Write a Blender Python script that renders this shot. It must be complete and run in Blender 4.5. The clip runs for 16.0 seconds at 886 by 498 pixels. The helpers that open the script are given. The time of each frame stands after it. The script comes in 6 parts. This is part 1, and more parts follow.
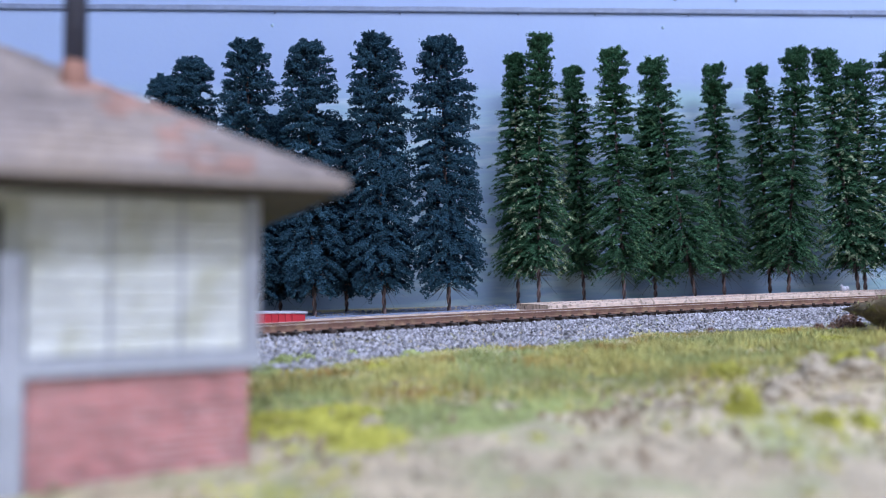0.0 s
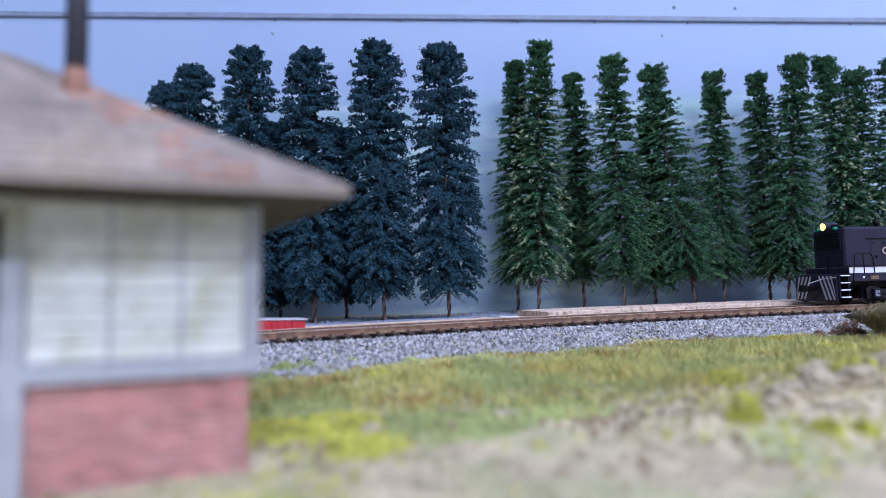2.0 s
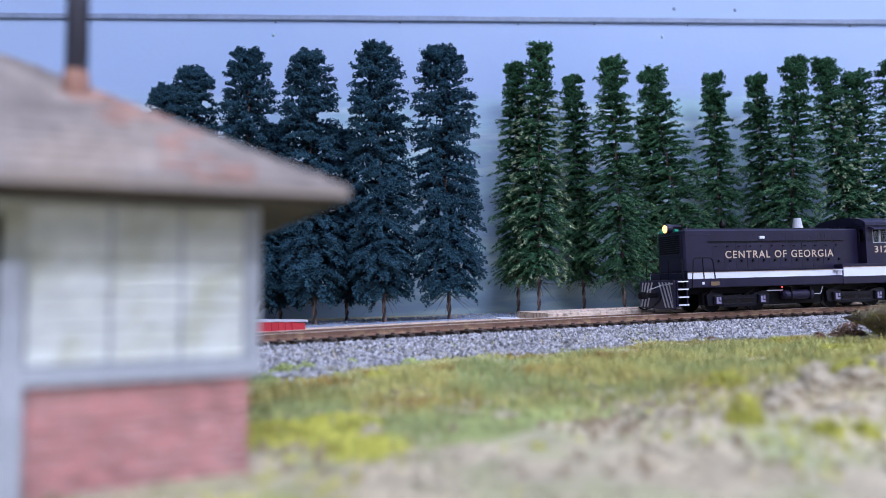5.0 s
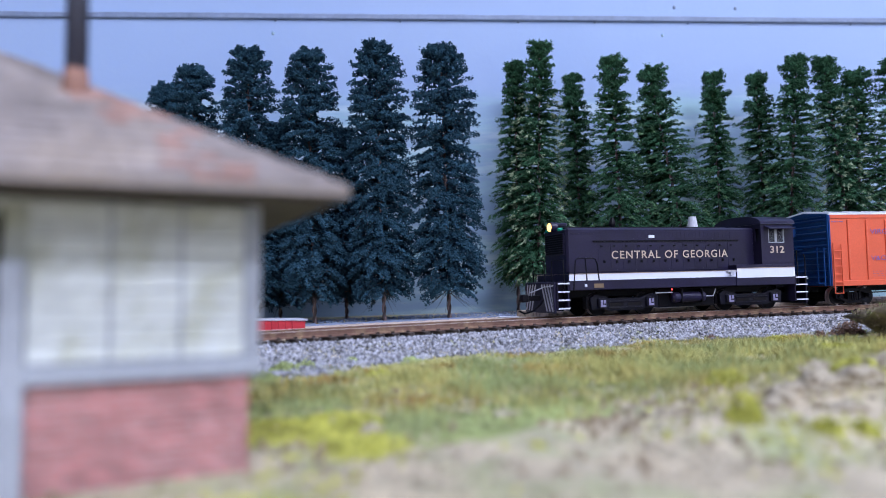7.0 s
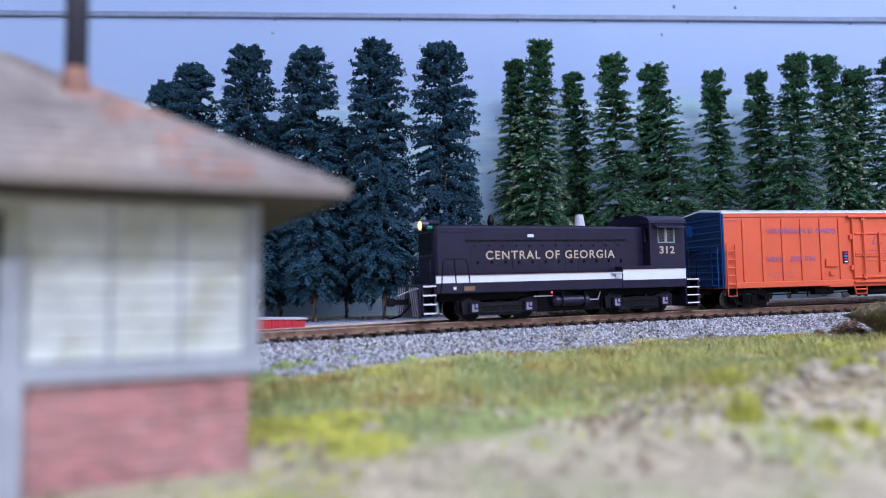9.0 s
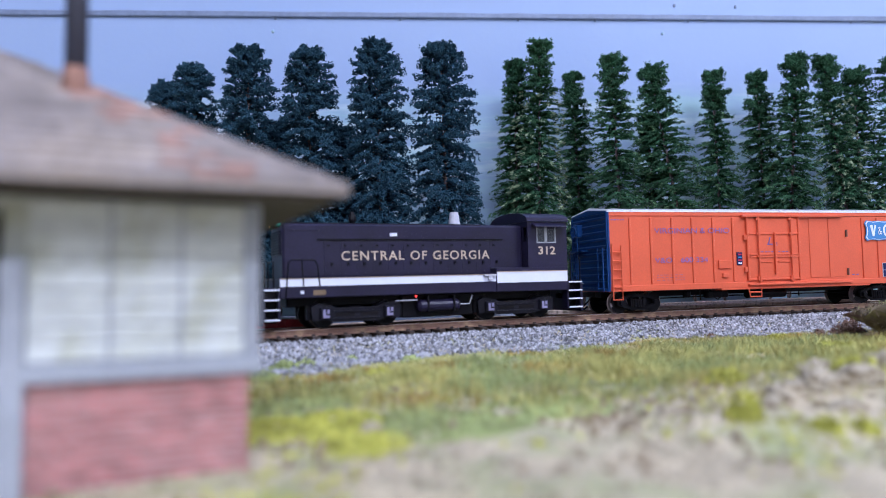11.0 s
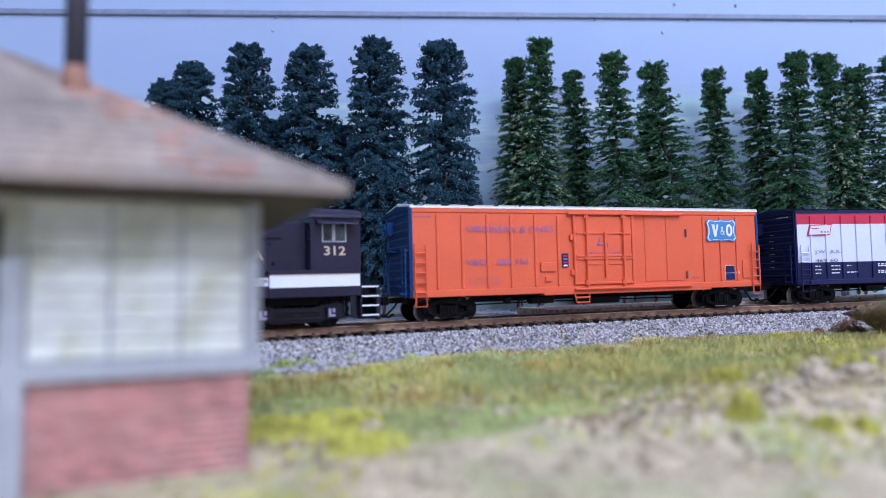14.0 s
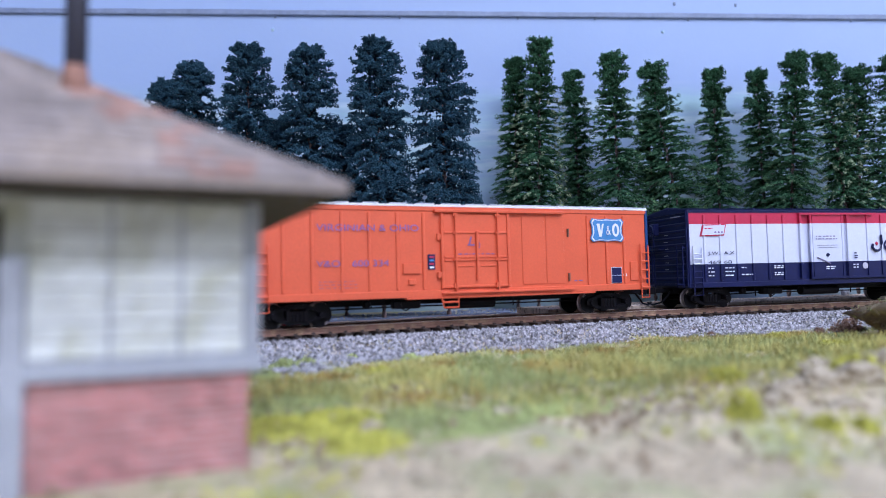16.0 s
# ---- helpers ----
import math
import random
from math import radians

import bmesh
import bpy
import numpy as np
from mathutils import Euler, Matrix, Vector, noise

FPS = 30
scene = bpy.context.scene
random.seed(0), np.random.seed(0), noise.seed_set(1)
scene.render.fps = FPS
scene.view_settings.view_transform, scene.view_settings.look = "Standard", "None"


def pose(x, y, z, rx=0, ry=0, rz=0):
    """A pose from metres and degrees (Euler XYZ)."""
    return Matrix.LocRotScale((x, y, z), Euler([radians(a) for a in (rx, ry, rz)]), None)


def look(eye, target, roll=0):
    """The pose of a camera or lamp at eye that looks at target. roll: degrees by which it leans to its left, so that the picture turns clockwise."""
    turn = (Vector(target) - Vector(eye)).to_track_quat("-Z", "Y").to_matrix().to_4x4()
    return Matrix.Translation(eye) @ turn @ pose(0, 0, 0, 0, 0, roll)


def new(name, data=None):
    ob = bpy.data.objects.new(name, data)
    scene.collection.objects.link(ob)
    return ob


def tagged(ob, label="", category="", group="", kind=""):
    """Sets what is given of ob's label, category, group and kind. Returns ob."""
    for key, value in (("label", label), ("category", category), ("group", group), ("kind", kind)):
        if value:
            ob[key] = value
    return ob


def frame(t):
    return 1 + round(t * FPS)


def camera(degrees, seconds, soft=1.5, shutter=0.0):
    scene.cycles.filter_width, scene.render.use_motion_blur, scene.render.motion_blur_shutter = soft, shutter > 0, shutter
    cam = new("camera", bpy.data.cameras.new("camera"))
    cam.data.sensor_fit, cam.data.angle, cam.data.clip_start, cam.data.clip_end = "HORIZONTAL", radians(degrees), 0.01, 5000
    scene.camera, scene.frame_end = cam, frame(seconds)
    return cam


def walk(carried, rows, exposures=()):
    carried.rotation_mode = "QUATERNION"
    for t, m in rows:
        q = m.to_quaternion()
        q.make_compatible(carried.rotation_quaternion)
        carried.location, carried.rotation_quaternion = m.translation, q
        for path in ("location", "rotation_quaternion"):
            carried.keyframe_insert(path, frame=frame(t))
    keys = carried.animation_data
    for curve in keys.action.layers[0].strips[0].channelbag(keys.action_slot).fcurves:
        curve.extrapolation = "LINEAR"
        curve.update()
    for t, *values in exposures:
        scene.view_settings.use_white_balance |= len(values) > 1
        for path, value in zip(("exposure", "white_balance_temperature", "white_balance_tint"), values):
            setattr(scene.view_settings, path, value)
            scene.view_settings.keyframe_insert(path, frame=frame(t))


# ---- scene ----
H_EYE = 0.01682          # lens above the rail heads (z = 0)
FOCAL = 1230.8
cam = camera(65.0, 16.0, soft=0.55)
cam.data.dof.use_dof = True
cam.data.dof.focus_distance = 0.36
cam.data.dof.aperture_fstop = 10.0

NOD = [(0, -12), (.5, -9), (1, -5.2), (1.5, -2.8), (2, 0), (2.5, 1.7), (3, 2.9), (3.5, 3.3), (4, 3.3), (5, 2.8), (6, 2.1),
       (6.5, 1.6), (7, .5), (7.5, .1), (8, 0), (8.5, -.5), (9, -1.2), (10, -1.9), (11, -2.3), (11.5, -2.4), (12, -2.3), (12.5, -2.9),
       (13, -3.3), (13.5, -3.9), (14, -4.2), (14.5, -4.6), (15, -4.7), (15.5, -4.9), (16, -5.1)]


def camera_row(nod):
    up = math.atan((60.6 + nod) / FOCAL)
    return look((0, 0, H_EYE), (0, math.cos(up), H_EYE + math.sin(up)), roll=-1.498)


walk(cam, [(t, camera_row(n)) for t, n in NOD], exposures=[(0, 0.0, 6500, 10), (16, 0.0, 6500, 10)])

# ---- light: two ceiling fittings over the aisle, pale walls ----
world = bpy.data.worlds.new("room_air")
scene.world = world
world.use_nodes = True
world.node_tree.nodes["Background"].inputs[0].default_value = (0.6, 0.7, 1.0, 1)
world.node_tree.nodes["Background"].inputs[1].default_value = 0.02
LAMPS = [(0.42, -1.45, 1.37, 44.0), (0.95, -0.35, 1.37, 22.5)]
for lx, ly, lz, power in LAMPS:
    lamp = bpy.data.lights.new("ceiling_tube_light", "AREA")
    lamp.shape, lamp.size, lamp.size_y, lamp.energy, lamp.color = "RECTANGLE", 1.1, 0.16, power, (0.83, 0.91, 1.21)
    lo = new("ceiling_tube_light", lamp)
    lo.matrix_world = pose(lx, ly, lz - 0.03)


# ---- materials ----
def mat(name, col, rough=0.6, metal=0.0, var=0.12, grain=900.0, big=90.0, bump=0.0, stain=None, stain_amt=0.0, per=0.0, spec=0.5, stain_scale=None, detail=6.0):
    m = bpy.data.materials.new(name)
    m.use_nodes = True
    nt = m.node_tree
    b = nt.nodes["Principled BSDF"]
    N = lambda kind: nt.nodes.new(kind)
    L = nt.links.new
    tc = N("ShaderNodeTexCoord")
    n1, n2 = N("ShaderNodeTexNoise"), N("ShaderNodeTexNoise")
    n1.inputs["Scale"].default_value, n1.inputs["Detail"].default_value = grain, detail
    n2.inputs["Scale"].default_value, n2.inputs["Detail"].default_value = big, 4.0
    L(tc.outputs["Object"], n1.inputs["Vector"])
    L(tc.outputs["Object"], n2.inputs["Vector"])
    add = N("ShaderNodeMath")
    add.operation = "ADD"
    L(n1.outputs["Fac"], add.inputs[0])
    L(n2.outputs["Fac"], add.inputs[1])
    rng = N("ShaderNodeMapRange")
    rng.inputs["From Min"].default_value, rng.inputs["From Max"].default_value = 0.55, 1.45
    rng.inputs["To Min"].default_value, rng.inputs["To Max"].default_value = 1 - var * 1.6, 1 + var * 1.6
    L(add.outputs[0], rng.inputs["Value"])
    last = rng.outputs[0]
    if per:
        oi = N("ShaderNodeNewGeometry" if per < 0 else "ShaderNodeObjectInfo")
        r2 = N("ShaderNodeMapRange")
        r2.inputs["To Min"].default_value, r2.inputs["To Max"].default_value = 1 - abs(per), 1 + abs(per)
        L(oi.outputs["Random Per Island" if per < 0 else "Random"], r2.inputs["Value"])
        mul = N("ShaderNodeMath")
        mul.operation = "MULTIPLY"
        L(last, mul.inputs[0])
        L(r2.outputs[0], mul.inputs[1])
        last = mul.outputs[0]
    base = N("ShaderNodeVectorMath")
    base.operation = "SCALE"
    base.inputs[0].default_value = col
    if stain:
        n3 = N("ShaderNodeTexNoise")
        n3.inputs["Scale"].default_value, n3.inputs["Detail"].default_value = stain_scale or big * 2.3, 5.0
        L(tc.outputs["Object"], n3.inputs["Vector"])
        ramp = N("ShaderNodeMapRange")
        ramp.inputs["From Min"].default_value, ramp.inputs["From Max"].default_value = 0.6 - stain_amt * 0.25, 0.72 - stain_amt * 0.12
        L(n3.outputs["Fac"], ramp.inputs["Value"])
        mix = N("ShaderNodeMix")
        mix.data_type = "RGBA"
        mix.inputs["A"].default_value, mix.inputs["B"].default_value = (*col, 1), (*stain, 1)
        L(ramp.outputs[0], mix.inputs["Factor"])
        L(mix.outputs["Result"], base.inputs[0])
    L(last, base.inputs["Scale"])
    L(base.outputs[0], b.inputs["Base Color"])
    b.inputs["Roughness"].default_value, b.inputs["Metallic"].default_value = rough, metal
    b.inputs["Specular IOR Level"].default_value = spec
    if bump:
        bp = N("ShaderNodeBump")
        bp.inputs["Strength"].default_value, bp.inputs["Distance"].default_value = bump, 0.0004
        L(n1.outputs["Fac"], bp.inputs["Height"])
        L(bp.outputs[0], b.inputs["Normal"])
    return m


def glow(name, col, strength):
    m = bpy.data.materials.new(name)
    m.use_nodes = True
    b = m.node_tree.nodes["Principled BSDF"]
    b.inputs["Base Color"].default_value = (*col, 1)
    b.inputs["Emission Color"].default_value = (*col, 1)
    b.inputs["Emission Strength"].default_value = strength
    return m


def glassy(name):
    m = bpy.data.materials.new(name)
    m.use_nodes = True
    b = m.node_tree.nodes["Principled BSDF"]
    b.inputs["Base Color"].default_value = (0.9, 0.95, 0.95, 1)
    b.inputs["Roughness"].default_value = 0.05
    b.inputs["Transmission Weight"].default_value = 1.0
    b.inputs["IOR"].default_value = 1.45
    return m


def sky_paint(name):
    """Hand-painted sky: pale lavender above, blue below a soft edge, with broad teal and white brush strokes."""
    m = bpy.data.materials.new(name)
    m.use_nodes = True
    nt = m.node_tree
    b = nt.nodes["Principled BSDF"]
    N, L = nt.nodes.new, nt.links.new
    tc = N("ShaderNodeTexCoord")

    def noise_tex(scale, stretch, detail=4.0, rough=0.5, rot=0.0):
        mp, n = N("ShaderNodeMapping"), N("ShaderNodeTexNoise")
        mp.inputs["Scale"].default_value = stretch
        mp.inputs["Rotation"].default_value = (0, rot, 0)
        n.inputs["Scale"].default_value, n.inputs["Detail"].default_value, n.inputs["Roughness"].default_value = scale, detail, rough
        L(tc.outputs["Object"], mp.inputs["Vector"])
        L(mp.outputs[0], n.inputs["Vector"])
        return n.outputs["Fac"]

    def ramp(value, a, c, lo=0.0, hi=1.0):
        r = N("ShaderNodeMapRange")
        r.interpolation_type = "SMOOTHSTEP"
        for key, v in (("From Min", a), ("From Max", c), ("To Min", lo), ("To Max", hi)):
            r.inputs[key].default_value = v
        L(value, r.inputs["Value"])
        return r.outputs[0]

    def maths(op, x, y):
        k = N("ShaderNodeMath")
        k.operation = op
        for i, v in enumerate((x, y)):
            if isinstance(v, float):
                k.inputs[i].default_value = v
            else:
                L(v, k.inputs[i])
        return k.outputs[0]

    def blend(fac, a, c):
        k = N("ShaderNodeMix")
        k.data_type = "RGBA"
        L(fac, k.inputs["Factor"])
        for key, v in (("A", a), ("B", c)):
            if isinstance(v, tuple):
                k.inputs[key].default_value = (*v, 1)
            else:
                L(v, k.inputs[key])
        return k.outputs["Result"]

    sep = N("ShaderNodeSeparateXYZ")
    L(tc.outputs["Object"], sep.inputs[0])
    wavy = maths("ADD", sep.outputs["Z"], maths("MULTIPLY", noise_tex(9.0, (1, 1, 1)), 0.02))
    above = ramp(wavy, 0.150, 0.172)
    low = blend(ramp(noise_tex(26.0, (0.5, 1, 2.6), 5.0, 0.6, 0.35), 0.42, 0.66), (0.30, 0.43, 0.62), (0.35, 0.55, 0.62))
    low = blend(ramp(noise_tex(34.0, (0.4, 1, 3.0), 5.0, 0.6, 0.5), 0.47, 0.66, 0.0, 0.85), low, (0.54, 0.67, 0.73))
    paint = blend(above, low, (0.340, 0.450, 0.70))
    paint = blend(ramp(noise_tex(7.0, (1, 1, 1)), 0.4, 0.7, 0.0, 0.35), paint, (0.29, 0.41, 0.68))
    L(paint, b.inputs["Base Color"])
    b.inputs["Roughness"].default_value = 0.7
    bp = N("ShaderNodeBump")
    bp.inputs["Strength"].default_value, bp.inputs["Distance"].default_value = 0.25, 0.0004
    L(noise_tex(260.0, (1, 1, 1)), bp.inputs["Height"])
    L(bp.outputs[0], b.inputs["Normal"])
    return m


M = dict(
    wall=sky_paint("sky_blue_wall_paint"),
    plaster=mat("pale_plaster", (0.46, 0.48, 0.53), 0.8, var=0.05, grain=60, big=4),
    seam=mat("grey_blue_strip_paint", (0.20, 0.25, 0.38), 0.55, var=0.15, grain=300, big=60),
    dirt=mat("sandy_soil", (0.52, 0.435, 0.30), 0.95, var=0.3, grain=1300, big=160, bump=0.9, stain=(0.36, 0.37, 0.19), stain_amt=0.5, stain_scale=75),
    sand=mat("tan_sanded_strip", (0.68, 0.54, 0.46), 0.95, var=0.25, grain=2200, big=200, bump=0.8, stain=(0.26, 0.2, 0.15), stain_amt=0.35),
    stone=mat("grey_ballast_stone", (0.35, 0.35, 0.385), 0.85, var=0.2, grain=1500, big=300, per=-0.75),
    rock=mat("cream_rock", (0.45, 0.385, 0.285), 0.95, var=0.4, grain=900, big=200, bump=0.9, stain=(0.16, 0.12, 0.07), stain_amt=0.4),
    mound=mat("brown_earth_mound", (0.13, 0.10, 0.055), 0.95, var=0.35, grain=1200, big=150, bump=0.8, stain=(0.2, 0.17, 0.06), stain_amt=0.4),
    soil=mat("brown_soil", (0.26, 0.20, 0.13), 0.95, var=0.3),
    rail=mat("rusty_rail_side", (0.185, 0.098, 0.07), 0.75, var=0.25, grain=1600, big=120, stain=(0.28, 0.18, 0.11), stain_amt=0.5),
    railhead=mat("worn_nickel_rail_head", (0.72, 0.62, 0.57), 0.42, 0.45, var=0.1),
    tie=mat("dark_brown_plastic_tie", (0.045, 0.03, 0.025), 0.7, var=0.25, grain=1500, per=0.35, stain=(0.13, 0.10, 0.08), stain_amt=0.3),
    grass1=mat("olive_static_grass", (0.49, 0.465, 0.16), 0.85, var=0.3, grain=120, big=40, per=-0.3, stain=(0.42, 0.24, 0.06), stain_amt=0.4, stain_scale=45),
    grass2=mat("green_static_grass", (0.33, 0.38, 0.15), 0.85, var=0.3, grain=120, big=40, per=-0.3),
    foam=mat("yellow_green_ground_foam", (0.43, 0.42, 0.08), 0.95, var=0.4, grain=900, big=120, per=-0.4),
    blue_needle=mat("blue_green_flock", (0.030, 0.075, 0.112), 0.9, var=0.5, grain=330, big=60, per=-0.2, spec=0.06),
    fresh_needle=mat("fresh_green_flock", (0.105, 0.195, 0.095), 0.85, var=0.45, grain=300, big=50, per=-0.4, spec=0.2),
    green_needle=mat("green_flock", (0.037, 0.105, 0.055), 0.85, var=0.45, grain=300, big=50, per=-0.35, spec=0.2),
    olive_needle=mat("olive_green_flock", (0.25, 0.32, 0.20), 0.85, var=0.45, grain=300, big=50, per=-0.4, spec=0.2),
    twig=mat("dark_twig", (0.05, 0.038, 0.035), 0.85, var=0.3),
    strand=mat("pale_twisted_wire", (0.22, 0.15, 0.15), 0.5, var=0.3, grain=900),
    weed=mat("rust_brown_dry_weed", (0.22, 0.135, 0.10), 0.95, var=0.4, grain=900, big=200, per=-0.4),
    trunk=mat("brown_wire_trunk", (0.060, 0.042, 0.046), 0.7, var=0.4, grain=900),
    black=mat("satin_black_paint", (0.0150, 0.0122, 0.035), 0.34, var=0.3, grain=1400, big=80, spec=0.36),
    truck_black=mat("dark_cast_metal", (0.007, 0.0065, 0.013), 0.4, var=0.3, grain=1400, spec=0.3),
    frame_black=mat("dark_underframe", (0.005, 0.0045, 0.007), 0.45, var=0.3, grain=1400, spec=0.16),
    white=mat("white_stripe_paint", (0.74, 0.76, 0.88), 0.4, var=0.03),
    cream=mat("cream_lettering", (0.56, 0.44, 0.34), 0.5, var=0.04),
    grey=mat("pale_grey_plastic", (0.52, 0.52, 0.60), 0.5, var=0.1),
    orange=mat("orange_car_paint", (0.72, 0.117, 0.052), 0.42, var=0.07, grain=1200, big=60),
    blue=mat("deep_blue_paint", (0.006, 0.048, 0.18), 0.36, var=0.15, grain=900, spec=0.35),
    blue_ink=mat("faded_blue_lettering", (0.21, 0.125, 0.35), 0.5, var=0.25, grain=2500),
    faint_ink=mat("worn_blue_lettering", (0.42, 0.13, 0.20), 0.5, var=0.25, grain=2500),
    shield_blue=mat("shield_blue", (0.05, 0.22, 0.50), 0.45, var=0.05),
    navy=mat("navy_paint", (0.007, 0.011, 0.066), 0.4, spec=0.35, var=0.15, grain=900),
    red=mat("crimson_band_paint", (0.52, 0.025, 0.075), 0.42, var=0.08),
    carwhite=mat("white_car_paint", (0.63, 0.67, 0.82), 0.42, var=0.04),
    roofwhite=mat("white_roof_paint", (0.80, 0.82, 0.86), 0.55, var=0.06),
    steel=mat("bright_wheel_steel", (0.34, 0.29, 0.29), 0.35, 0.5, var=0.15),
    wheel=mat("dark_wheel_face", (0.005, 0.0045, 0.006), 0.5, var=0.3, spec=0.16),
    brick=mat("faded_red_brick", (0.33, 0.080, 0.078), 0.9, var=0.25, grain=900, big=140, per=0.3, stain=(0.62, 0.40, 0.38), stain_amt=0.5, stain_scale=110),
    mortar=mat("pale_mortar", (0.55, 0.42, 0.40), 0.95, var=0.2),
    siding=mat("weathered_white_board", (0.60, 0.625, 0.605), 0.8, var=0.12, grain=500, big=90, per=0.12, stain=(0.44, 0.45, 0.35), stain_amt=0.45, stain_scale=120),
    trim=mat("pale_grey_trim_paint", (0.42, 0.44, 0.49), 0.75, var=0.12),
    sill=mat("grey_trim_paint", (0.34, 0.36, 0.40), 0.75, var=0.15),
    roofing=mat("weathered_grey_roof", (0.27, 0.228, 0.21), 0.9, var=0.28, grain=700, big=60, bump=0.6, per=0.12, stain=(0.37, 0.30, 0.25), stain_amt=0.45, stain_scale=42),
    rusty_roofing=mat("rust_stained_roof", (0.32, 0.195, 0.16), 0.9, var=0.25, grain=700, big=80, bump=0.6, per=0.15),
    soffit=mat("shade_dark_eave_wood", (0.055, 0.045, 0.035), 0.9, var=0.2),
    pipe=mat("sooty_pipe", (0.03, 0.03, 0.045), 0.7, var=0.2),
    marking=mat("lavender_marking", (0.24, 0.22, 0.36), 0.5, var=0.1),
    rust=mat("rust", (0.22, 0.115, 0.085), 0.9, var=0.3),
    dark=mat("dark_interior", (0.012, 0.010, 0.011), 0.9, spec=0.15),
    red_ramp=mat("red_corrugated_sheet", (0.50, 0.025, 0.04), 0.5, var=0.15),
    lamp=glow("headlight_glow", (1.0, 0.58, 0.16), 3.2),
    red_led=glow("red_marker_glow", (1.0, 0.05, 0.05), 3.0),
    green_lens=mat("green_marker_lens", (0.02, 0.3, 0.2), 0.2),
    tube=glow("lamp_diffuser_glow", (0.95, 0.97, 1.0), 3.0),
    glass=glassy("clear_window"),
    brass=mat("builder_plate", (0.22, 0.15, 0.09), 0.5, 0.3),
)


# ---- mesh helpers ----
def part(name, bm, material, parent=None, label="", smooth=False):
    me = bpy.data.meshes.new(name)
    bm.to_mesh(me)
    bm.free()
    return mesh_part(name, me, material, parent, label, smooth)


def mesh_part(name, me, material, parent=None, label="", smooth=False):
    if material:
        me.materials.append(material)
    if smooth:
        me.polygons.foreach_set("use_smooth", [True] * len(me.polygons))
    ob = new(name, me)
    ob.parent = parent
    return tagged(ob, label)


def thing(name, label, category, group="", kind="", m=None):
    ob = tagged(new(name), label, category, group, kind)
    ob.empty_display_size = 0.005
    if m is not None:
        ob.matrix_basis = m
    return ob


def box(bm, x0, x1, y0, y1, z0, z1, bevel=0.0):
    b = bmesh.new() if bevel else bm
    vs = [b.verts.new((x, y, z)) for z in (z0, z1) for x, y in ((x0, y0), (x1, y0), (x1, y1), (x0, y1))]
    for f in ((0, 3, 2, 1), (4, 5, 6, 7), (0, 1, 5, 4), (1, 2, 6, 5), (2, 3, 7, 6), (3, 0, 4, 7)):
        b.faces.new([vs[i] for i in f])
    if bevel:
        bmesh.ops.bevel(b, geom=b.edges[:], offset=bevel, segments=1, affect="EDGES")
        me = bpy.data.meshes.new("tmp")
        b.to_mesh(me)
        b.free()
        bm.from_mesh(me)
        bpy.data.meshes.remove(me)
    return bm


def boxes(*rows, bevel=0.0):
    bm = bmesh.new()
    for r in rows:
        box(bm, *r, bevel=bevel)
    return bm


def tube(bm, pts, r, seg=6):
    """A round bar along points."""
    rings = []
    pts = [Vector(p) for p in pts]
    for i, p in enumerate(pts):
        d = (pts[min(i + 1, len(pts) - 1)] - pts[max(i - 1, 0)]).normalized()
        u = d.cross(Vector((0.31, 0.17, 0.93))).normalized() if abs(d.z) < 0.95 else d.cross(Vector((1, 0, 0))).normalized()
        w = d.cross(u)
        rr = r[i] if isinstance(r, (list, tuple)) else r
        rings.append([bm.verts.new(p + (u * math.cos(a) + w * math.sin(a)) * rr) for a in (2 * math.pi * k / seg for k in range(seg))])
    for a, b in zip(rings, rings[1:]):
        for k in range(seg):
            bm.faces.new((a[k], a[(k + 1) % seg], b[(k + 1) % seg], b[k]))
    bm.faces.new(rings[0][::-1])
    bm.faces.new(rings[-1])
    return bm


def bars(*paths, r=0.0002, seg=5):
    bm = bmesh.new()
    for p in paths:
        tube(bm, p, r, seg)
    return bm


def prism(outline, y0, y1):
    """An outline in x, z, drawn out from y0 to y1."""
    bm = bmesh.new()
    a = [bm.verts.new((x, y0, z)) for x, z in outline]
    b = [bm.verts.new((x, y1, z)) for x, z in outline]
    n = len(a)
    bm.faces.new(a)
    bm.faces.new(b[::-1])
    for i in range(n):
        bm.faces.new((a[i], b[i], b[(i + 1) % n], a[(i + 1) % n]))
    bmesh.ops.recalc_face_normals(bm, faces=bm.faces[:])
    return bm


def pierced(bm, along_cuts, z_cuts, holes, axis, p0, p1):
    """A wall between p0 and p1 (along y for axis 'x', along x for axis 'y') in a grid of cells; the cells in holes are left open."""
    def v(i, j, p, memo={}):
        key = (id(bm), axis, p, i, j)
        if key not in memo:
            a, z = along_cuts[i], z_cuts[j]
            memo[key] = bm.verts.new((a, p, z) if axis == "x" else (p, a, z))
        return memo[key]
    cells = [(i, j) for i in range(len(along_cuts) - 1) for j in range(len(z_cuts) - 1) if (i, j) not in holes]
    for i, j in cells:
        for p in (p0, p1):
            bm.faces.new([v(i, j, p), v(i + 1, j, p), v(i + 1, j + 1, p), v(i, j + 1, p)])
        for (di, dj), (a, b) in {(0, -1): ((i, j), (i + 1, j)), (0, 1): ((i, j + 1), (i + 1, j + 1)), (-1, 0): ((i, j), (i, j + 1)), (1, 0): ((i + 1, j), (i + 1, j + 1))}.items():
            if (i + di, j + dj) not in cells:
                bm.faces.new([v(*a, p0), v(*b, p0), v(*b, p1), v(*a, p1)])
    bmesh.ops.recalc_face_normals(bm, faces=bm.faces[:])
    return bm


